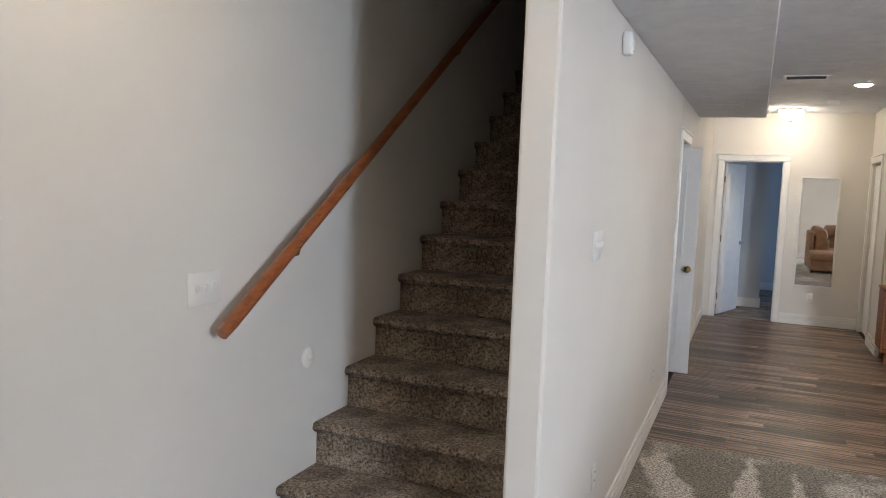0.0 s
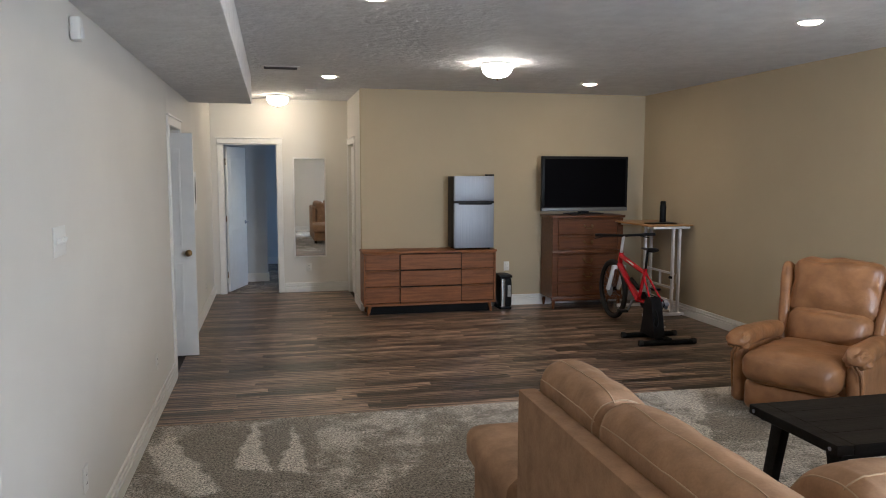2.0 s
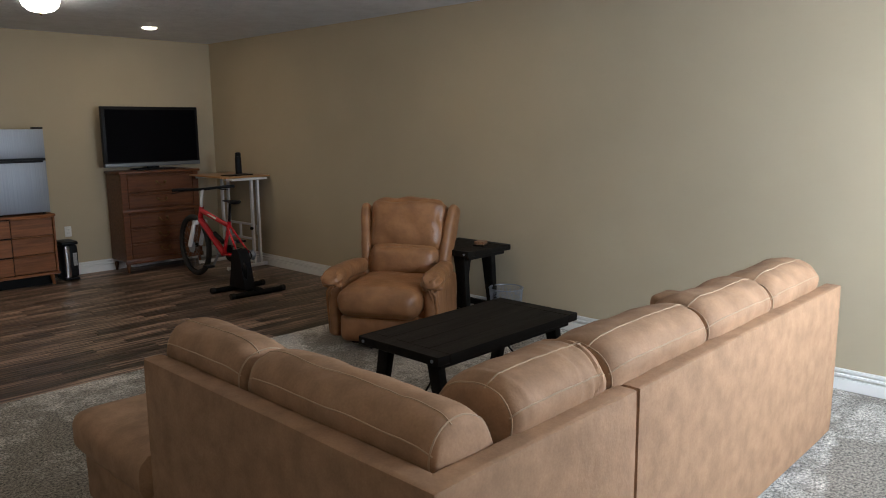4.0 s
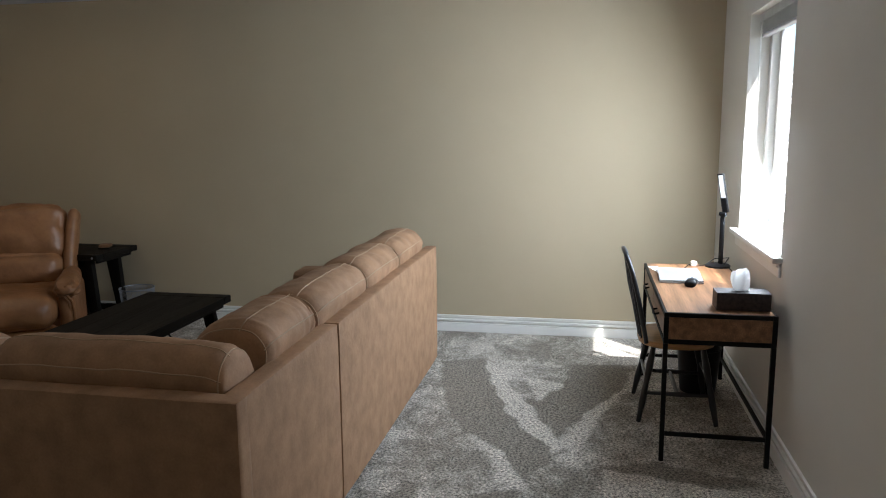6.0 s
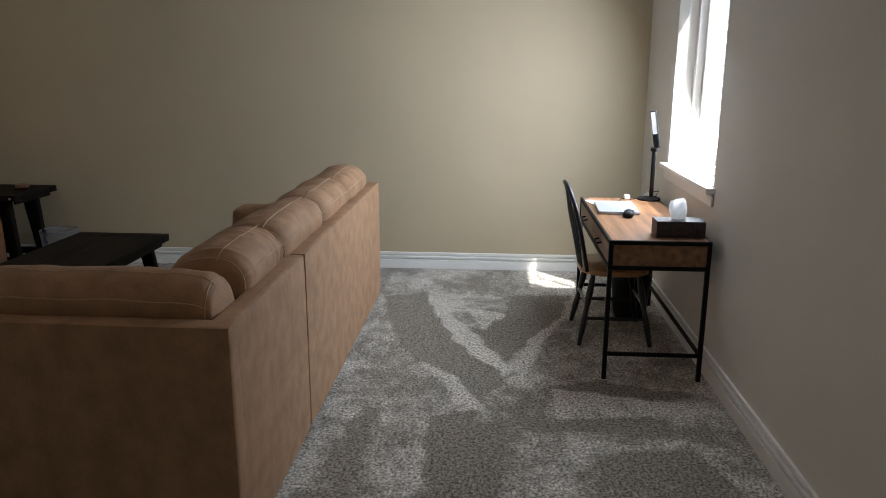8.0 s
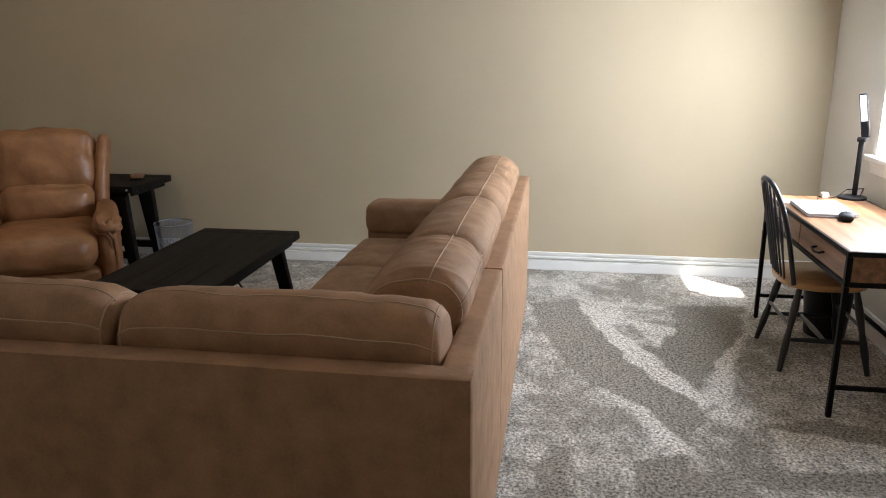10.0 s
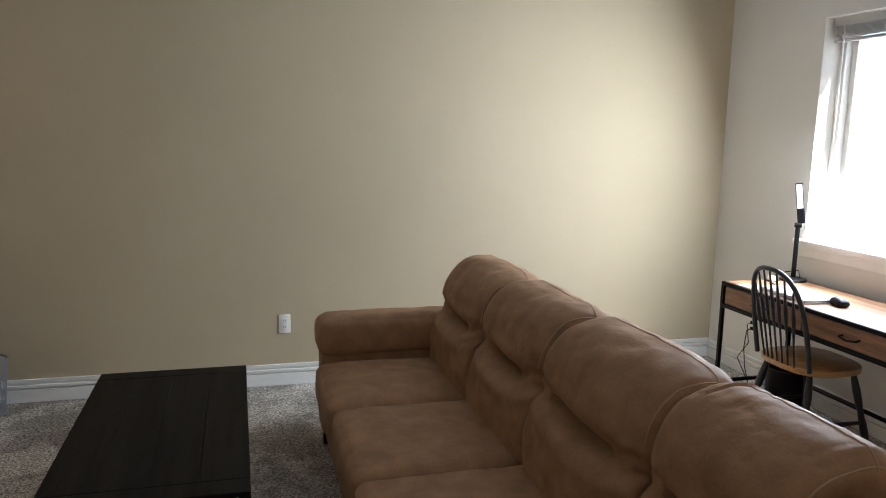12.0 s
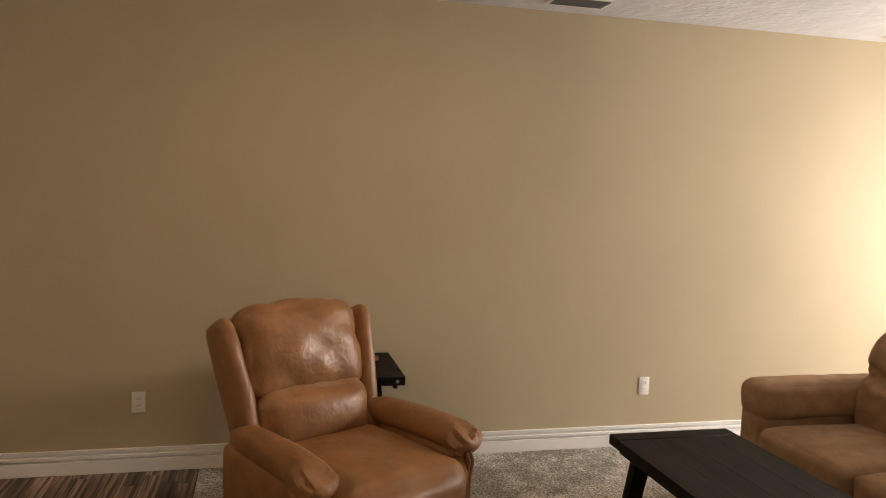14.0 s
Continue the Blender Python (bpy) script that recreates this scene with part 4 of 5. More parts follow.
# wire basket
bk = thing("waste_basket", 4.615, 4.645, 0, label="grey wire mesh waste basket on the carpet", category="waste basket")
bm = bmesh.new()
NW = 72
for j in range(NW):
    a = 2 * math.pi * j / NW
    for tw in (0.16, -0.16):
        tube_bm([(0.115 * math.cos(a), 0.115 * math.sin(a), 0.006), (0.14 * math.cos(a + tw), 0.14 * math.sin(a + tw), 0.30)], 0.0012, 3, bm=bm)
part("mesh", bm, "mesh_grey", bk, smooth=False)
for r, z, t in ((0.141, 0.30, 0.005), (0.116, 0.006, 0.004)):
    part("rim", tube_bm([(r * math.cos(2 * math.pi * j / 32), r * math.sin(2 * math.pi * j / 32), z) for j in range(32)], t, 8, closed=True), "mesh_grey", bk)
part("bottom", turned_bm([(0.114, 0.003), (0.114, 0.006), (0.01, 0.006)], sides=28), "mesh_grey", bk)

# ---------------- writing desk and chair under the window ----------------
desk = thing("writing_desk", 2.63, 0.06, 0, label="narrow brown wood desk on a black metal frame under the window", category="desk")
DW, DD, DH = 1.30, 0.505, 0.745
part("desktop", span(0.012, DW - 0.012, 0.012, DD - 0.012, DH - 0.018, DH, 0.002, 1), "desk_wood", desk)
bm = bmesh.new()
for z in (DH - 0.02, DH - 0.15):
    span(0, DW, 0, 0.022, z - 0.003, z + 0.019, 0.002, 1, bm=bm)
    span(0, DW, DD - 0.022, DD, z - 0.003, z + 0.019, 0.002, 1, bm=bm)
    span(0, 0.022, 0.022, DD - 0.022, z - 0.003, z + 0.019, 0.002, 1, bm=bm)
    span(DW - 0.022, DW, 0.022, DD - 0.022, z - 0.003, z + 0.019, 0.002, 1, bm=bm)
part("metal_frame", bm, "dark", desk)
for x in (0, DW - 0.022):
    for y in (0, DD - 0.022):
        part("leg", span(x, x + 0.022, y, y + 0.022, 0, DH - 0.154, 0.002, 1), "dark", desk)
        part("leg_upper", span(x, x + 0.022, y, y + 0.022, DH - 0.131, DH - 0.0235), "dark", desk)
    part("side_rail", span(x + 0.003, x + 0.019, 0.022, DD - 0.022, 0.13, 0.15, 0.002, 1), "dark", desk)
    part("side_panel", span(x + 0.004, x + 0.018, 0.0225, DD - 0.0225, DH - 0.13, DH - 0.024), "desk_wood", desk)
part("back_rail", span(0.022, DW - 0.022, 0.003, 0.019, 0.13, 0.15, 0.002, 1), "dark", desk)
part("back_panel", span(0.0225, DW - 0.0225, 0.004, 0.016, DH - 0.13, DH - 0.024), "desk_wood", desk)
for k in range(2):
    x0 = 0.03 + k * 0.622
    dr = part("drawer_front", span(x0, x0 + 0.612, DD - 0.022, DD - 0.004, DH - 0.128, DH - 0.026, 0.002, 1), "desk_wood", desk)
    c = x0 + 0.306
    part("handle", tube_bm([(c - 0.05, DD - 0.004, DH - 0.075), (c - 0.05, DD + 0.018, DH - 0.08), (c, DD + 0.022, DH - 0.088), (c + 0.05, DD + 0.018, DH - 0.08), (c + 0.05, DD - 0.004, DH - 0.075)], 0.005, 8), "dark", dr, "dark metal drawer pull")

chair = thing("windsor_chair", 3.345, 0.425, 0, label="black Windsor hoop-back chair with a honey oak seat at the desk", category="chair")
SH = 0.45
seat = []
for k in range(40):
    a = 2 * math.pi * k / 40
    c, s = math.cos(a), math.sin(a)
    seat.append((0.225 * math.copysign(abs(c) ** 0.75, c), 0.21 * math.copysign(abs(s) ** 0.75, s)))
bm = outline_bm(seat, 0.035, 'z', bevel=0.010)
bmesh.ops.translate(bm, vec=(0, 0, SH - 0.035), verts=bm.verts)
part("seat", bm, "seat_wood", chair)
for sx in (-1, 1):
    for sy in (-1, 1):
        a, b = Vector((0.15 * sx, 0.13 * sy, SH - 0.034)), Vector((0.225 * sx, 0.205 * sy, 0))
        prof = [0.013, 0.017, 0.020, 0.018, 0.014, 0.018, 0.019, 0.015, 0.013]
        part("leg", tube_bm([a + (b - a) * (i / 8) for i in range(9)], prof, 10), "dark_gloss", chair)
f = 0.62
lx, ly, lz = 0.15 + 0.075 * f, 0.13 + 0.075 * f, (SH - 0.034) * (1 - f)
for sx in (-1, 1):
    part("stretcher", tube_bm([(lx * sx, -ly, lz), (lx * sx, 0, lz), (lx * sx, ly, lz)], [0.009, 0.014, 0.009], 8), "dark_gloss", chair)
part("stretcher", tube_bm([(-lx, 0, lz), (0, 0, lz), (lx, 0, lz)], [0.009, 0.014, 0.009], 8), "dark_gloss", chair)
lz2 = lz + 0.07
for sy in (-1, 1):
    part("stretcher", tube_bm([(-lx + 0.013, ly * sy * 0.95, lz2), (lx - 0.013, ly * sy * 0.95, lz2)], 0.009, 8), "dark_gloss", chair)


def back_point(x, z):
    return Vector((x, 0.165 + (z - SH) * 0.20 + 0.04 * (1 - (x / 0.22) ** 2), z))


hoop = []
for i in range(33):
    a = math.pi * i / 32
    z = SH - 0.01 + 0.49 * math.sin(a) ** 0.62
    x = -0.205 * math.copysign(abs(math.cos(a)) ** 0.75, math.cos(a))
    hoop.append(back_point(x * (0.93 + 0.07 * math.sin(a)), z))
part("hoop", tube_bm(hoop, 0.0125, 10), "dark_gloss", chair)
for i in range(7):
    x = -0.135 + 0.045 * i
    top = SH + 0.485 * (1 - (abs(x) / 0.205) ** 2.6) ** 0.5
    pts, rad = [], []
    for j in range(9):
        t = j / 8
        pts.append(back_point(x * (0.80 + 0.22 * t), SH - 0.01 + (top - SH) * t))
        rad.append(0.005 + 0.0055 * math.exp(-((t - 0.62) / 0.16) ** 2))
    part("spindle", tube_bm(pts, rad, 8), "dark_gloss", chair)

# things on and under the desk
lp = thing("laptop", 3.49, 0.40, 0.746, -3, "closed silver laptop on the desk", "laptop")
part("base", pillow_bm((0.38, 0.235, 0.011), 0.005, wrinkle=0, cuts=3, at=(0, 0, 0.0065)), "laptop_silver", lp)
part("lid", pillow_bm((0.38, 0.235, 0.008), 0.0038, wrinkle=0, cuts=3, at=(0, 0, 0.0165)), "laptop_silver", lp)
ms = thing("computer_mouse", 3.255, 0.365, 0.746, 75, "small black computer mouse on the desk", "mouse")
part("shell", pillow_bm((0.062, 0.105, 0.034), 0.017, (0, 0, 0.006), 0, cuts=6, at=(0, 0, 0.0175)), "black_plastic", ms)
part("wheel", tube_bm([(-0.004, -0.028, 0.036), (0.004, -0.028, 0.036)], 0.008, 10), "steel", ms)
tb = thing("tissue_box", 2.765, 0.20, 0.746, 0, "dark patterned tissue box with a white tissue", "tissue box")
part("carton", pillow_bm((0.125, 0.245, 0.085), 0.004, wrinkle=0, cuts=3, at=(0, 0, 0.0435)), "tissue_carton", tb)
bm = bmesh.new()
for side in (0.0, 1.3):
    # two crumpled folds standing in the slot
    rows = [[bm.verts.new((0.012 * math.sin(7 * u + 3 * v + side) * (0.3 + v) + 0.014 * side * v - 0.004, (u - 0.5) * (0.060 + 0.03 * math.sin(2.4 * v) - 0.012 * side * v) + 0.014 * v,
                           0.080 + 0.105 * v + 0.010 * v * math.sin(5 * u + side))) for u in (k / 10 for k in range(11))] for v in (k / 8 for k in range(9))]
    for r0, r1 in zip(rows, rows[1:]):
        for k in range(10):
            bm.faces.new((r0[k], r0[k + 1], r1[k + 1], r1[k]))
part("tissue", bm, "tissue_paper", tb, "crumpled white tissue")
dl = thing("desk_lamp", 3.86, 0.13, 0.746, 50, "slim black desk lamp with a folded-up light bar", "desk lamp")
part("base", turned_bm([(0.075, 0), (0.075, 0.010), (0.068, 0.015), (0.01, 0.016)], sides=28), "black_plastic", dl)
part("stem", box_bm((0.026, 0.016, 0.30), (0, -0.03, 0.165), 0.004), "black_plastic", dl)
part("joint", tube_bm([(-0.02, -0.03, 0.325), (0.02, -0.03, 0.325)], 0.014, 12), "black_plastic", dl)
bm = bmesh.new()
for x0, x1, z0, z1 in ((-0.021, -0.016, -0.12, 0.12), (0.016, 0.021, -0.12, 0.12), (-0.016, 0.016, 0.112, 0.12), (-0.016, 0.016, -0.12, -0.03)):
    span(x0, x1, -0.007, 0.007, z0, z1, 0.002, 1, bm=bm)
tilt = pose(0.0, -0.022, 0.455, -6, 8, 0)
bmesh.ops.transform(bm, matrix=tilt, verts=bm.verts)
hd = part("head", bm, "black_plastic", dl)
bm = span(-0.0155, 0.0155, -0.0055, 0.0055, -0.0295, 0.1115)
bmesh.ops.transform(bm, matrix=tilt, verts=bm.verts)
part("diffuser", bm, "tissue_paper", hd, "white light panel", smooth=False)
cord = thing("lamp_cord", 3.9, 0.2, 0.746, 0, "black lamp cord with a white plug adapter on the desk", "cord")
part("wire", tube_bm([(-0.06, -0.10, 0.010), (0.0, -0.14, 0.05), (0.02, -0.06, 0.04), (-0.02, 0.0, 0.006), (-0.06, 0.05, 0.004), (-0.02, 0.10, 0.004), (-0.2, 0.16, 0.004)], 0.003, 6), "black_plastic", cord)
part("plug", box_bm((0.045, 0.035, 0.028), (-0.03, 0.07, 0.0145), 0.006), "white_plastic", cord)
pp = thing("paper_sheet", 3.70, 0.50, 0.746, 12, "white sheet of paper on the desk", "paper")
part("sheet", span(-0.11, 0.11, -0.03, 0.03, 0.0003, 0.0012), "paper", pp, smooth=False)
bn = thing("waste_bin", 3.70, 0.24, 0, label="small black plastic bin under the desk", category="waste bin")
bm = turned_bm([(0.10, 0.003), (0.105, 0.0), (0.13, 0.27), (0.135, 0.275), (0.132, 0.279), (0.126, 0.275), (0.102, 0.012)], sides=28)
part("body", bm, "black_plastic", bn)


# ---------------- far wall: dresser, fridge, chest, television ----------------
dr = thing("dresser", 1.075, 9.20, 0, label="low walnut nine-drawer dresser against the far wall", category="dresser")
W, D, H = 1.60, 0.36, 0.755
part("top", span(-0.01, W + 0.01, -0.012, D, H - 0.025, H, 0.004, 2), "teak", dr)
bm = span(0, 0.02, 0, D, 0.13, H - 0.026, 0.002, 1)
span(W - 0.02, W, 0, D, 0.13, H - 0.026, 0.002, 1, bm=bm)
span(0.02, W - 0.02, 0.03, D, 0.13, H - 0.026, bm=bm)
part("body", bm, "teak", dr)
part("plinth_rail", span(-0.006, W + 0.006, -0.014, 0.028, 0.112, 0.139, 0.003, 1), "teak", dr)
# black block in place of the shade between floor and plinth
part("under_shade_block", span(0.06, W - 0.06, 0.07, D - 0.01, 0.0, 0.1115), "dark", dr, "black block for the shade under the dresser")
cols = ((0.024, 0.424), (0.432, 1.168), (1.176, 1.576))
for ci, (x0, x1) in enumerate(cols):
    for k in range(3):
        z0 = 0.146 + k * 0.196
        y0 = -0.004 if ci == 1 else 0.010
        d0 = part("drawer_front", span(x0, x1, y0, 0.029, z0, z0 + 0.180, 0.004, 1), "teak", dr)
        if ci != 1:
            part("pull_lip", span(x0 - 0.004, x1 + 0.004, -0.030, 0.012, z0 + 0.1815, z0 + 0.193, 0.004, 1), "teak", d0)
# black plate gives the gaps round the drawers their shadow by colour
part("gap_shade_plate", span(0.021, W - 0.021, 0.0262, 0.0298, 0.14, H - 0.027), "dark", dr)
for x in (0.43, 1.172):
    part("divider", span(x - 0.006, x + 0.002, 0.002, 0.026, 0.14, H - 0.027), "dark", dr)
for x in (0.07, W - 0.07):
    for y in (0.03, D - 0.05):
        s = -1 if x < W / 2 else 1
        lg = tube_bm([(x, y, 0.1125), (x + 0.02 * s, y - 0.005, 0)], [0.024, 0.014], 12)
        part("leg", lg, "teak", dr)

fr = thing("mini_fridge", 2.16, 9.215, H + 0.001, label="small black and stainless two-door fridge on the dresser", category="fridge")
FW, FD, FH = 0.49, 0.34, 0.885
part("cabinet", span(0.0, FW, 0.05, FD, 0.015, FH - 0.01, 0.006, 2), "black_plastic", fr)
part("freezer_door", span(0.0, FW, -0.0, 0.046, FH - 0.30, FH - 0.004, 0.008, 2), "steel", fr)
part("fridge_door", span(0.0, FW, -0.0, 0.046, 0.02, FH - 0.33, 0.008, 2), "steel", fr)
part("handle_recess", span(0.0, FW, 0.008, 0.046, FH - 0.328, FH - 0.302), "black_plastic", fr)
part("handle_grip", span(0.05, FW - 0.03, -0.010, 0.02, FH - 0.345, FH - 0.322, 0.006, 2), "black_plastic", fr)
part("hinge_cap", span(FW - 0.10, FW, 0.0, 0.07, FH - 0.003, FH + 0.015, 0.005, 2), "black_plastic", fr)
for x in (0.04, FW - 0.04):
    for y in (0.07, FD - 0.04):
        part("foot", turned_bm([(0.015, 0), (0.015, 0.0155)], (x, y, 0), 10), "black_plastic", fr)

can = thing("step_can", 2.83, 9.40, 0, label="slim black and stainless step waste can on the wood floor", category="waste can")
bm = pillow_bm((0.165, 0.26, 0.36), 0.03, wrinkle=0, cuts=4, at=(0, 0, 0.21))
part("body", bm, "black_plastic", can)
part("front_panel", pillow_bm((0.055, 0.03, 0.35), 0.012, wrinkle=0, cuts=3, at=(-0.035, -0.122, 0.21)), "chrome", can)
part("lid", pillow_bm((0.172, 0.27, 0.045), 0.018, wrinkle=0, cuts=3, at=(0, 0, 0.408)), "black_plastic", can)
part("base_ring", span(-0.078, 0.078, -0.125, 0.125, 0, 0.03, 0.012), "black_plastic", can)
part("label_sticker", span(0.02, 0.06, -0.1335, -0.1305, 0.16, 0.30), "sticker", can, "grey printed sticker")

ch = thing("chest_of_drawers", 3.385, 9.16, 0, label="tall red-brown wooden chest of drawers with bail pulls", category="chest of drawers")
W2, D2, H2 = 0.93, 0.40, 1.155
part("top", span(-0.02, W2 + 0.02, -0.02, D2, H2 - 0.03, H2, 0.008, 2), "cherry", ch)
bm = span(0, W2, 0.02, D2, 0.13, H2 - 0.031, 0.003, 1)
span(0, 0.07, -0.0, 0.0205, 0.13, H2 - 0.031, 0.003, 1, bm=bm)
span(W2 - 0.07, W2, -0.0, 0.0205, 0.13, H2 - 0.031, 0.003, 1, bm=bm)
part("body", bm, "cherry", ch)
part("waist_moulding", span(-0.008, W2 + 0.008, -0.012, 0.02, 0.685, 0.725, 0.008, 2), "cherry", ch)
part("base_moulding", span(-0.008, W2 + 0.008, -0.012, 0.02, 0.10, 0.155, 0.008, 2), "cherry", ch)


def bail(parent, x, z):
    bm = tube_bm([(x - 0.05, 0.0, z + 0.012), (x - 0.05, -0.022, z + 0.004), (x - 0.03, -0.026, z - 0.016), (x, -0.026, z - 0.02), (x + 0.03, -0.026, z - 0.016), (x + 0.05, -0.022, z + 0.004), (x + 0.05, 0.0, z + 0.012)], 0.0045, 8)
    for s in (-0.05, 0.05):
        tube_bm([(x + s, 0.0055, z + 0.012), (x + s, -0.006, z + 0.012)], 0.015, 10, bm=bm)
    part("bail_pull", bm, "brass", parent, "dark brass bail pull")


for z0, z1 in ((0.165, 0.325), (0.333, 0.50), (0.508, 0.678), (0.733, 0.905), (0.913, 1.115)):
    d0 = part("drawer_front", span(0.075, W2 - 0.075, 0.004, 0.024, z0, z1, 0.004, 1), "cherry", ch)
    bm = bmesh.new()
    for a in ((0.095, W2 - 0.095, z0 + 0.012, z0 + 0.024), (0.095, W2 - 0.095, z1 - 0.024, z1 - 0.012)):
        span(a[0], a[1], -0.002, 0.006, a[2], a[3], 0.003, 1, bm=bm)
    part("panel_moulding", bm, "cherry", d0)
    bail(d0, W2 / 2, (z0 + z1) / 2)
for x in (0.03, W2 - 0.03):
    for y in (0.03, D2 - 0.04):
        part("leg", turned_bm([(0.012, 0), (0.016, 0.03), (0.024, 0.07), (0.02, 0.0995)], (x, y, 0), 12), "cherry", ch)

tv = thing("television", 3.31, 9.36, H2 + 0.001, label="large black flat television on the chest of drawers", category="television")
TW2, TH = 1.15, 0.70
part("cabinet", span(0, TW2, 0.0, 0.055, 0.045, TH + 0.025, 0.006, 2), "black_plastic", tv)
part("screen", span(0.035, TW2 - 0.035, -0.003, 0.001, 0.10, TH - 0.01), "screen", tv, smooth=False)
part("speaker_bar", span(0.0, TW2, -0.008, 0.03, 0.042, 0.085, 0.006, 2), "tv_silver", tv, "grey speaker strip")
bm = box_bm((0.46, 0.22, 0.016), (TW2 / 2, 0.05, 0.0085), 0.006)
box_bm((0.14, 0.035, 0.05), (TW2 / 2, 0.05, 0.035), 0.004, bm=bm)
part("stand", bm, "black_plastic", tv)
bm = span(0.2, TW2 - 0.2, 0.055, 0.10, 0.12, TH - 0.12, 0.02, 2)
part("back_housing", bm, "black_plastic", tv)

# ---------------- adjustable standing desk ----------------
sd = thing("standing_desk", 4.205, 8.33, 0, label="white-framed adjustable standing desk with a wood top", category="desk")
SW, SDp, SZ = 0.575, 0.86, 1.085
part("desktop", span(0, SW, 0, SDp, SZ - 0.018, SZ, 0.004, 2), "seat_wood", sd)
part("crank_bar", tube_bm([(0.06, -0.012, SZ - 0.035), (0.52, -0.012, SZ - 0.035)], 0.013, 10), "white_metal", sd)
for y in (0.10, SDp - 0.10):
    for x in (0.38, 0.46):
        part("post", span(x - 0.014, x + 0.014, y - 0.02, y + 0.02, 0.05, SZ - 0.019, 0.003, 1), "white_metal", sd)
    part("foot_bar", span(0.02, SW - 0.03, y - 0.02, y + 0.02, 0.012, 0.049, 0.004, 1), "white_metal", sd)
    part("top_bar", span(0.05, SW - 0.05, y - 0.015, y + 0.015, SZ - 0.045, SZ - 0.0185), "white_metal", sd)
    part("knob", tube_bm([(0.34, y - 0.045, 0.47), (0.34, y - 0.021, 0.47)], 0.018, 12), "black_plastic", sd)
    for x in (0.05, SW - 0.06):
        part("caster", tube_bm([(x, y - 0.012, 0.006), (x, y + 0.012, 0.006)], 0.006, 8), "black_plastic", sd)
for z in (0.33, 0.50):
    part("crossbar", span(0.40, 0.425, 0.12, SDp - 0.12, z - 0.012, z + 0.012, 0.002, 1), "white_metal", sd)
part("crossbar_link", span(0.402, 0.423, SDp / 2 - 0.012, SDp / 2 + 0.012, 0.342, 0.488), "white_metal", sd)
tr = thing("tablet", 4.47, 8.53, SZ + 0.001, 8, "flat black tablet on the standing desk", "tablet")
part("body", box_bm((0.34, 0.16, 0.012), (0, 0, 0.0065), 0.004), "black_plastic", tr)
bt = thing("water_bottle", 4.60, 8.71, SZ + 0.001, label="black insulated water bottle on the standing desk", category="bottle")
part("flask", turned_bm([(0.034, 0), (0.037, 0.006), (0.037, 0.19), (0.034, 0.205), (0.03, 0.21)], sides=20), "black_plastic", bt)
part("cap", turned_bm([(0.031, 0.2105), (0.033, 0.215), (0.033, 0.25), (0.02, 0.258)], sides=20), "dark", bt)

# ---------------- bicycle on its trainer ----------------
bike = thing("bicycle", 3.80, 7.34, 0, 89, "red mountain bike with white fork on an indoor trainer", "bicycle")
RW = 0.335
LIFT = 0.03


def bike_wheel(u, name):
    ringc = [(u + (RW - 0.026) * math.cos(2 * math.pi * k / 40), 0, RW + LIFT + (RW - 0.026) * math.sin(2 * math.pi * k / 40)) for k in range(40)]
    wh = part(name, tube_bm([(u, -0.035, RW + LIFT), (u, 0.035, RW + LIFT)], 0.022, 12), "dark", bike)
    part("tyre", tube_bm(ringc, 0.029, 10, closed=True), "rubber", wh)
    rim = [(u + (RW - 0.052) * math.cos(2 * math.pi * k / 40), 0, RW + LIFT + (RW - 0.052) * math.sin(2 * math.pi * k / 40)) for k in range(40)]
    part("rim", tube_bm(rim, 0.010, 6, closed=True), "dark", wh)
    bm = bmesh.new()
    for k in range(28):
        a = 2 * math.pi * k / 28
        s = 0.028 if k % 2 else -0.028
        tube_bm([(u + 0.02 * math.cos(a + 0.6), s, RW + LIFT + 0.02 * math.sin(a + 0.6)), (u + (RW - 0.055) * math.cos(a), 0, RW + LIFT + (RW - 0.055) * math.sin(a))], 0.0011, 3, bm=bm)
    part("spokes", bm, "steel", wh)
    part("disc_rotor", tube_bm([(u, 0.04, RW + LIFT), (u, 0.042, RW + LIFT)], 0.08, 24), "steel", wh)


bike_wheel(1.04, "front_wheel")
ZB = LIFT
P = {k: Vector(v) for k, v in dict(rear=(0, 0, 0.335), bb=(0.41, 0, 0.31), seat=(0.27, 0, 0.66), saddle=(0.235, 0, 0.86), headlow=(0.88, 0, 0.63), headtop=(0.845, 0, 0.77), front=(1.04, 0, 0.335), bar=(0.80, 0, 0.96)).items()}
for v in P.values():
    v.z += ZB
part("down_tube", tube_bm([P["bb"], P["headlow"]], 0.034, 12), "red", bike)
part("top_tube", tube_bm([P["seat"] - Vector((0, 0, 0.05)), P["headtop"] - Vector((0, 0, 0.04))], [0.023, 0.029], 12), "red", bike)
part("seat_tube", tube_bm([P["bb"], P["seat"]], 0.018, 12), "red", bike)
part("head_tube", tube_bm([P["headlow"], P["headtop"]], 0.027, 12), "red", bike)
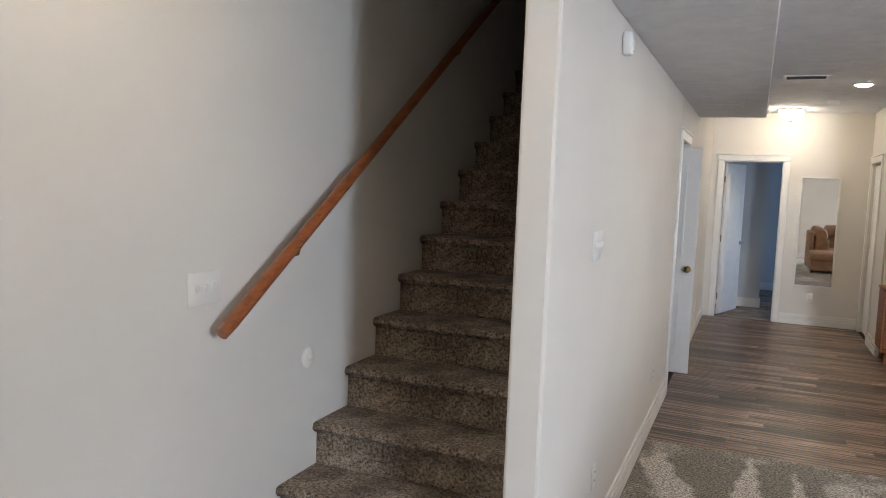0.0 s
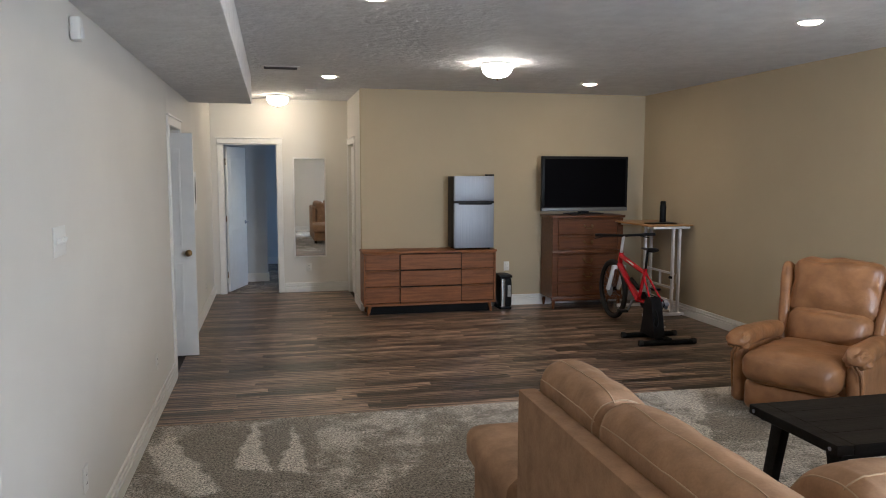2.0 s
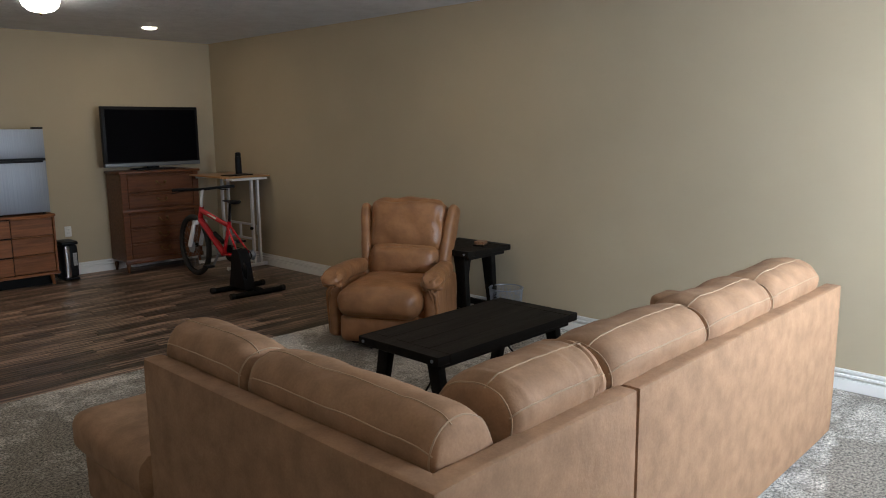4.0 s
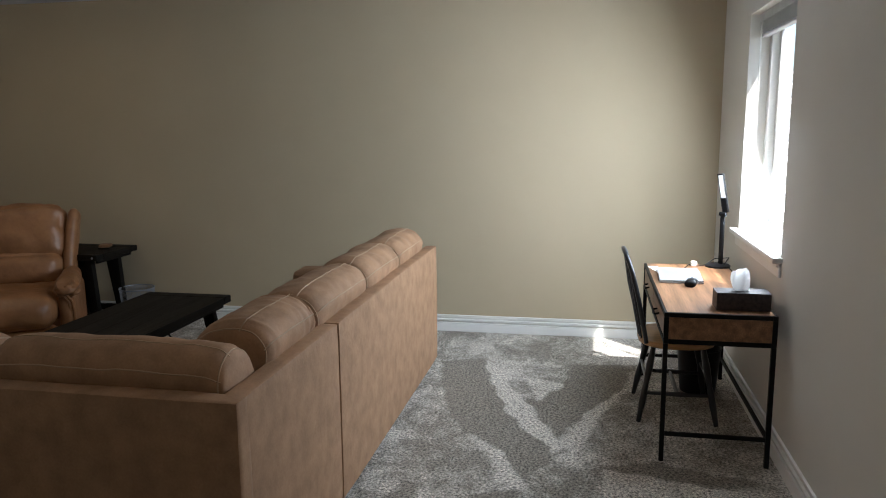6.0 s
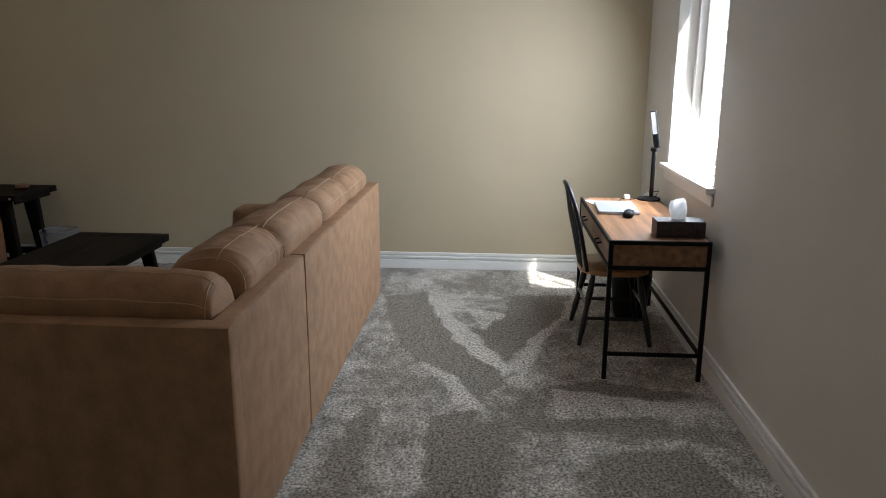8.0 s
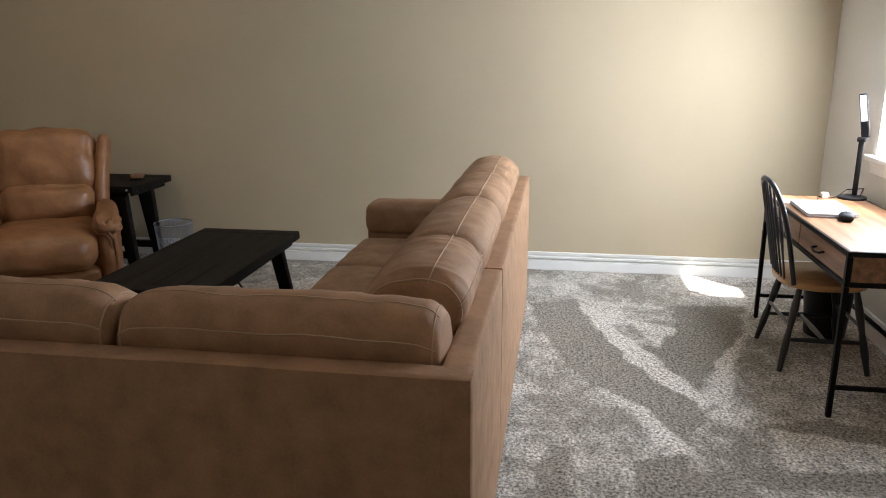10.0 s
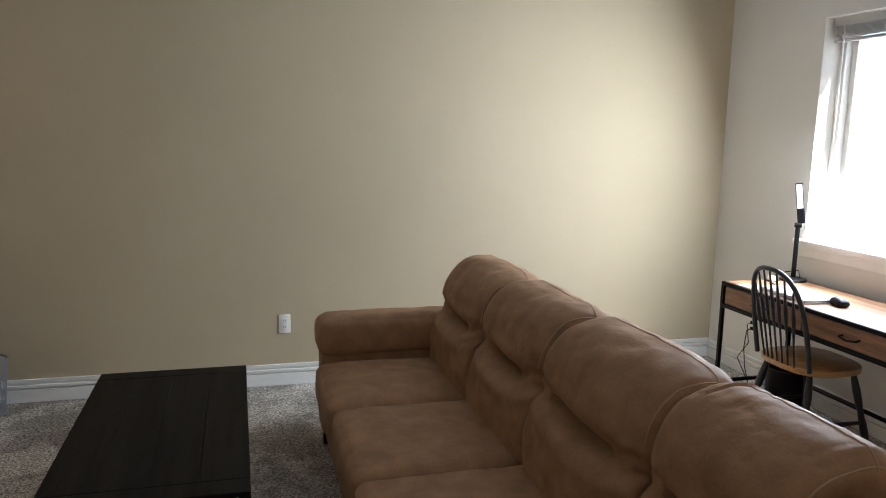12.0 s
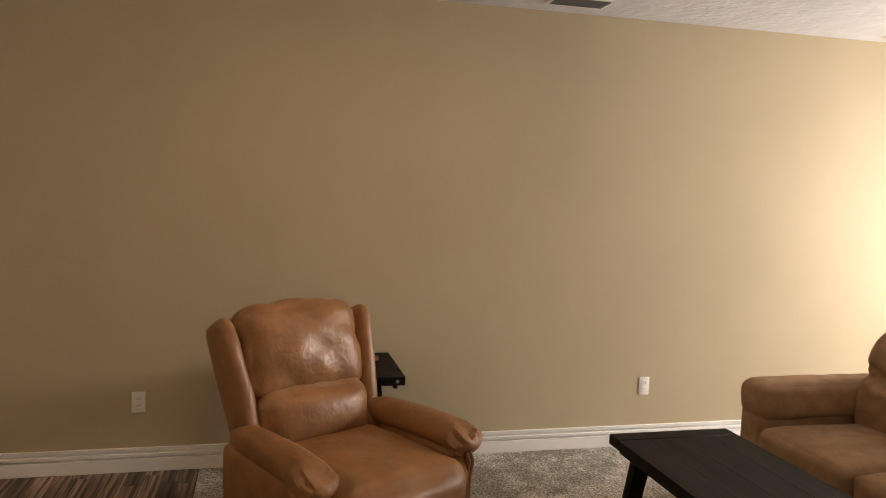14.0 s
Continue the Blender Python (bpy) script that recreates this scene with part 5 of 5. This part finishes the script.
for s in (-1, 1):
    part("chain_stay", tube_bm([P["bb"] + Vector((-0.03, 0.03 * s, 0)), P["rear"] + Vector((0, 0.065 * s, 0))], 0.011, 8), "red", bike)
    part("seat_stay", tube_bm([P["seat"] + Vector((0.01, 0.02 * s, -0.06)), P["rear"] + Vector((0, 0.065 * s, 0))], 0.010, 8), "red", bike)
    part("fork_leg", tube_bm([P["front"] + Vector((0, 0.062 * s, 0)), P["front"] + (P["headlow"] - P["front"]) * 0.6 + Vector((0, 0.062 * s, 0)), P["headlow"] + Vector((0.03, 0.062 * s, -0.02))], [0.024, 0.024, 0.018], 10), "white_metal", bike)
    part("crank", box_bm((0.18, 0.014, 0.028), P["bb"] + Vector((0.055 * s, 0.07 * s, -0.065 * s)), 0.005, turn=pose(0, 0, 0, 0, 50, 0)), "steel", bike)
    part("pedal", box_bm((0.095, 0.09, 0.022), P["bb"] + Vector((0.11 * s, 0.125 * s, -0.13 * s)), 0.005), "black_plastic", bike)
    part("grip", tube_bm([P["bar"] + Vector((-0.03, 0.22 * s, 0.012)), P["bar"] + Vector((-0.045, 0.35 * s, 0.014))], 0.017, 10), "black_plastic", bike)
    part("brake_lever", tube_bm([P["bar"] + Vector((0.0, 0.19 * s, 0.0)), P["bar"] + Vector((0.05, 0.23 * s, -0.015)), P["bar"] + Vector((0.045, 0.32 * s, -0.03))], 0.006, 6), "dark", bike)
part("fork_crown", box_bm((0.05, 0.16, 0.045), P["headlow"] + Vector((0.02, 0, -0.03)), 0.012), "white_metal", bike)
part("decal", box_bm((0.20, 0.054, 0.018), (P["bb"] + P["headlow"]) / 2, 0.004, turn=pose(0, 0, 0, 0, -34, 0)), "white_plastic", bike, "white block lettering strip")
part("stem", tube_bm([P["headtop"], P["headtop"] + Vector((-0.012, 0, 0.09)), P["bar"]], 0.017, 10), "white_metal", bike)
part("handlebar", tube_bm([P["bar"] + Vector((-0.04, -0.33, 0.014)), P["bar"] + Vector((-0.01, -0.12, 0.006)), P["bar"], P["bar"] + Vector((-0.01, 0.12, 0.006)), P["bar"] + Vector((-0.04, 0.33, 0.014))], 0.014, 10), "dark", bike)
part("seat_post", tube_bm([P["seat"], P["saddle"]], 0.013, 10), "dark", bike)
bm = tube_bm([P["saddle"] + Vector((-0.13, 0, 0.02)), P["saddle"] + Vector((-0.11, 0, 0.022)), P["saddle"] + Vector((-0.02, 0, 0.018)), P["saddle"] + Vector((0.12, 0, 0.016)), P["saddle"] + Vector((0.14, 0, 0.01))], [0.035, 0.065, 0.04, 0.02, 0.01], 14)
bmesh.ops.scale(bm, vec=(1, 1, 0.38), space=Matrix.Translation(-P["saddle"]), verts=bm.verts)
part("saddle", bm, "black_plastic", bike)
part("chainring", tube_bm([P["bb"] + Vector((0, -0.052, 0)), P["bb"] + Vector((0, -0.058, 0))], 0.085, 28), "dark", bike)
ch2 = [P["bb"] + Vector((0, -0.055, 0.085)), P["rear"] + Vector((0, -0.055, 0.045)), P["rear"] + Vector((-0.045, -0.055, 0)), P["rear"] + Vector((0, -0.055, -0.045)), P["rear"] + Vector((0.05, -0.055, -0.11)), P["bb"] + Vector((0, -0.055, -0.085)), P["bb"] + Vector((0.085, -0.055, 0))]
part("chain", tube_bm(ch2, 0.005, 5, closed=True), "dark", bike)
part("shock", tube_bm([P["bb"] + Vector((0.0, 0, 0.12)), P["bb"] + Vector((0.18, 0, 0.2))], 0.022, 12), "dark", bike)
part("top_decal", box_bm((0.17, 0.05, 0.016), P["seat"] * 0.45 + P["headtop"] * 0.55 + Vector((0, 0, -0.035)), 0.004, turn=pose(0, 0, 0, 0, -11, 0)), "white_plastic", bike, "white block lettering strip")

tn = thing("bike_trainer", 3.80, 7.34, 0, 89, "black indoor bike trainer in place of the rear wheel", "bike trainer")
part("front_bar", tube_bm([(0.16, -0.27, 0.026), (0.16, 0.27, 0.026)], 0.026, 12), "dark", tn)
part("rear_bar", tube_bm([(-0.22, -0.27, 0.026), (-0.22, 0.27, 0.026)], 0.026, 12), "dark", tn)
part("spine", box_bm((0.42, 0.09, 0.05), (-0.03, 0, 0.045), 0.012), "dark", tn)
bm = outline_bm([(-0.17, 0.06), (0.14, 0.06), (0.10, 0.20), (0.075, 0.37), (0.045, 0.43), (-0.03, 0.45), (-0.085, 0.40), (-0.12, 0.25)], 0.11, 'y')
part("body", bm, "black_plastic", tn)
part("flywheel", tube_bm([(-0.02, 0.06, 0.22), (-0.02, 0.075, 0.22), (-0.02, 0.10, 0.22)], [0.13, 0.14, 0.12], 28), "dark", tn)
part("axle", tube_bm([(0.0, -0.12, 0.365), (0.0, 0.075, 0.365)], 0.02, 12), "steel", tn)
part("cassette", tube_bm([(0.0, -0.09, 0.365), (0.0, -0.058, 0.365)], [0.055, 0.03], 20), "steel", tn)
for k in range(4):
    part("badge", box_bm((0.014, 0.012, 0.012), (-0.125 + 0.012 * k, -0.02, 0.16 + 0.055 * k), 0.003), "white_plastic", tn, "small grey badge")
for s in (-1, 1):
    for x in (0.16, -0.22):
        part("end_cap", tube_bm([(x, 0.262 * s, 0.03), (x, 0.30 * s, 0.03)], 0.03, 12), "rubber", tn)

# ---------------- wall fittings ----------------
mir = thing("wall_mirror", 0.565, YB - 0.001, 1.185, label="tall narrow mirror with a thin white frame on the hall wall", category="mirror")
part("glass", span(-0.205, 0.205, -0.012, -0.004, -0.675, 0.675), "mirror", mir, smooth=False)
bm = span(-0.225, -0.206, -0.02, 0, -0.695, 0.695, 0.004, 1)
span(0.206, 0.225, -0.02, 0, -0.695, 0.695, 0.004, 1, bm=bm)
span(-0.206, 0.206, -0.02, 0, 0.676, 0.695, 0.004, 1, bm=bm)
span(-0.206, 0.206, -0.02, 0, -0.695, -0.676, 0.004, 1, bm=bm)
part("frame", bm, "trim", mir)


def outlet(x, y, z, rz, dark=False):
    """Duplex outlet facing -y before its turn."""
    ob = thing("wall_outlet", x, y, z, rz, "white duplex wall outlet plate", "outlet", "wall outlets")
    part("cover_plate", span(-0.036, 0.036, -0.006, 0, -0.058, 0.058, 0.003, 2), "white_plastic", ob)
    for s in (-1, 1):
        soc = part("socket", span(-0.017, 0.017, -0.008, -0.0055, 0.02 * s - 0.014, 0.02 * s + 0.014, 0.001, 1), "white_plastic", ob)
        bm = span(-0.008, -0.0055, -0.0086, -0.0075, 0.02 * s - 0.004, 0.02 * s + 0.006)
        span(0.0055, 0.008, -0.0086, -0.0075, 0.02 * s - 0.004, 0.02 * s + 0.006, bm=bm)
        part("slots", bm, "dark", soc, smooth=False)
    return ob


outlet(XR, 3.02, 0.385, -90)
outlet(XR, 6.05, 0.385, -90)
outlet(XR, 8.65, 0.40, -90)
outlet(0.54, YB, 0.35, 0)
outlet(2.93, YF, 0.50, 0)
outlet(XL, 6.0, 0.37, 90)
outlet(XL, 3.98, 0.37, 90)
outlet(XL, 9.9, 0.31, 90)
outlet(4.30, YW, 0.35, 180)
for dz in (0.02, -0.02):
    pl = thing("power_plug", 4.30, YW + 0.009, 0.35 + dz, 0, "black power plug with cord in the wall outlet", "plug")
    part("plug_body", box_bm((0.028, 0.03, 0.022), (0, 0.0155, 0), 0.005), "black_plastic", pl)
    pts = [(0, 0.03, 0), (0.0, 0.06, -0.01), (-0.03 - dz, 0.08, -0.12), (0.02 + dz * 2, 0.07, -0.25), (-0.10, 0.10, -0.35 - dz + 0.006)]
    part("cord", tube_bm(pts, 0.003, 6), "black_plastic", pl)


def switch_plate(x, y, z, rz, gangs):
    ob = thing("light_switch", x, y, z, rz, "white toggle light switch plate on the wall", "light switch")
    w = 0.036 + 0.023 * (gangs - 1)
    part("cover_plate", span(-w, w, -0.006, 0, -0.058, 0.058, 0.003, 2), "white_plastic", ob)
    for k in range(gangs):
        c = (k - (gangs - 1) / 2) * 0.046
        part("toggle", box_bm((0.009, 0.016, 0.022), (c, -0.012, 0.003), 0.002, turn=pose(0, 0, 0, 25)), "white_plastic", ob)
    return ob


switch_plate(XL, 3.77, 1.41, 90, 3)
switch_plate(XS, 2.77, 1.25, 90, 3)
rd = thing("round_wall_button", XS, 3.42, 0.875, 90, "round white door-stop disc on the stair wall", "wall disc")
bm = turned_bm([(0.045, 0), (0.045, 0.006), (0.038, 0.011), (0.012, 0.013), (0.008, 0.02), (0.002, 0.021)], sides=28)
bmesh.ops.transform(bm, matrix=pose(0, 0, 0, 90), verts=bm.verts)
part("disc", bm, "white_plastic", rd)
ms2 = thing("motion_sensor", XL, 4.10, 2.27, 90, "small white motion sensor high on the wall", "sensor")
part("housing", pillow_bm((0.06, 0.045, 0.10), 0.012, wrinkle=0, cuts=4, at=(0, -0.0235, 0)), "white_plastic", ms2)
part("lens", pillow_bm((0.035, 0.008, 0.045), 0.0035, wrinkle=0, cuts=3, at=(0, -0.048, -0.015)), "paper", ms2)
pc = thing("leaf_picture", XL, 8.75, 1.48, 90, "small white canvas with a grey leaf on the hall wall", "picture")
part("canvas", span(-0.14, 0.14, -0.025, -0.001, -0.20, 0.20, 0.003, 1), "paper", pc)
leaf = outline_bm([(0.0, -0.14), (0.045, -0.07), (0.06, 0.0), (0.04, 0.08), (0.0, 0.15), (-0.04, 0.08), (-0.06, 0.0), (-0.045, -0.07)], 0.002, 'y')
bmesh.ops.translate(leaf, vec=(0, -0.0275, 0), verts=leaf.verts)
part("leaf", leaf, "leaf_grey", pc, "dark grey leaf print")
def ceiling_vent(x, y, rz):
    ve = thing("ceiling_vent", x, y, HC, rz, "white ceiling air vent with dark slots", "vent", "ceiling vents")
    bm = span(-0.18, 0.18, -0.10, -0.075, -0.008, 0, 0.002, 1)
    span(-0.18, 0.18, 0.075, 0.10, -0.008, 0, 0.002, 1, bm=bm)
    span(-0.18, -0.155, -0.075, 0.075, -0.008, 0, 0.002, 1, bm=bm)
    span(0.155, 0.18, -0.075, 0.075, -0.008, 0, 0.002, 1, bm=bm)
    part("frame", bm, "white_metal", ve)
    # black sheet and darkened slats put the shade of the slots into colour
    part("slot_shade_sheet", span(-0.155, 0.155, -0.075, 0.075, -0.0025, -0.001), "dark", ve, smooth=False)
    for k in range(6):
        part("slat", box_bm((0.308, 0.012, 0.0015), (0, -0.062 + k * 0.0248, -0.0075), turn=pose(0, 0, 0, 60)), "vent_shade_grey", ve)


ceiling_vent(0.16, 8.00, 0)
ceiling_vent(4.52, 3.70, 90)
sm = thing("smoke_alarm", 0.53, 9.85, HC, label="round white smoke alarm on the hall ceiling", category="smoke alarm")
part("body", turned_bm([(0.065, 0), (0.065, -0.012), (0.058, -0.028), (0.03, -0.034), (0.002, -0.035)], sides=28), "white_plastic", sm)
dv = thing("ceiling_disc", 4.60, 1.47, HC, label="round white ceiling vent cover", category="vent")
part("cover", turned_bm([(0.095, 0), (0.095, -0.006), (0.08, -0.012), (0.002, -0.014)], sides=28), "white_metal", dv)

# ---------------- floor planks ----------------
plank = {}
rng = random.Random(4)


def plank_mesh(length, width):
    key = (round(length, 3), round(width, 3))
    if key not in plank:
        bm = span(0.0008, length - 0.0008, 0.0008, width - 0.0008, -0.006, 0.0, 0.0008, 1)
        me = bpy.data.meshes.new("plank")
        bm.to_mesh(me)
        bm.free()
        me.materials.append(M["wood_floor"])
        plank[key] = me
    return plank[key]


PW = 0.091
y = CARPET + 0.004
while y < YB - 0.01:
    w = min(PW, YB + 0.05 - y) if y + PW > YB else PW
    xe = XR if y < YF else XH
    x = XL - rng.uniform(0.05, 0.8)
    while x < xe:
        length = rng.choice((0.75, 0.9, 1.05, 1.2))
        x0, x1 = max(x, XL), min(x + length, xe)
        if x1 - x0 > 0.03:
            o = new("plank", plank_mesh(x1 - x0, w))
            o.parent = subfloor
            o.location = (x0, y, 0)
        x += length
    y += w
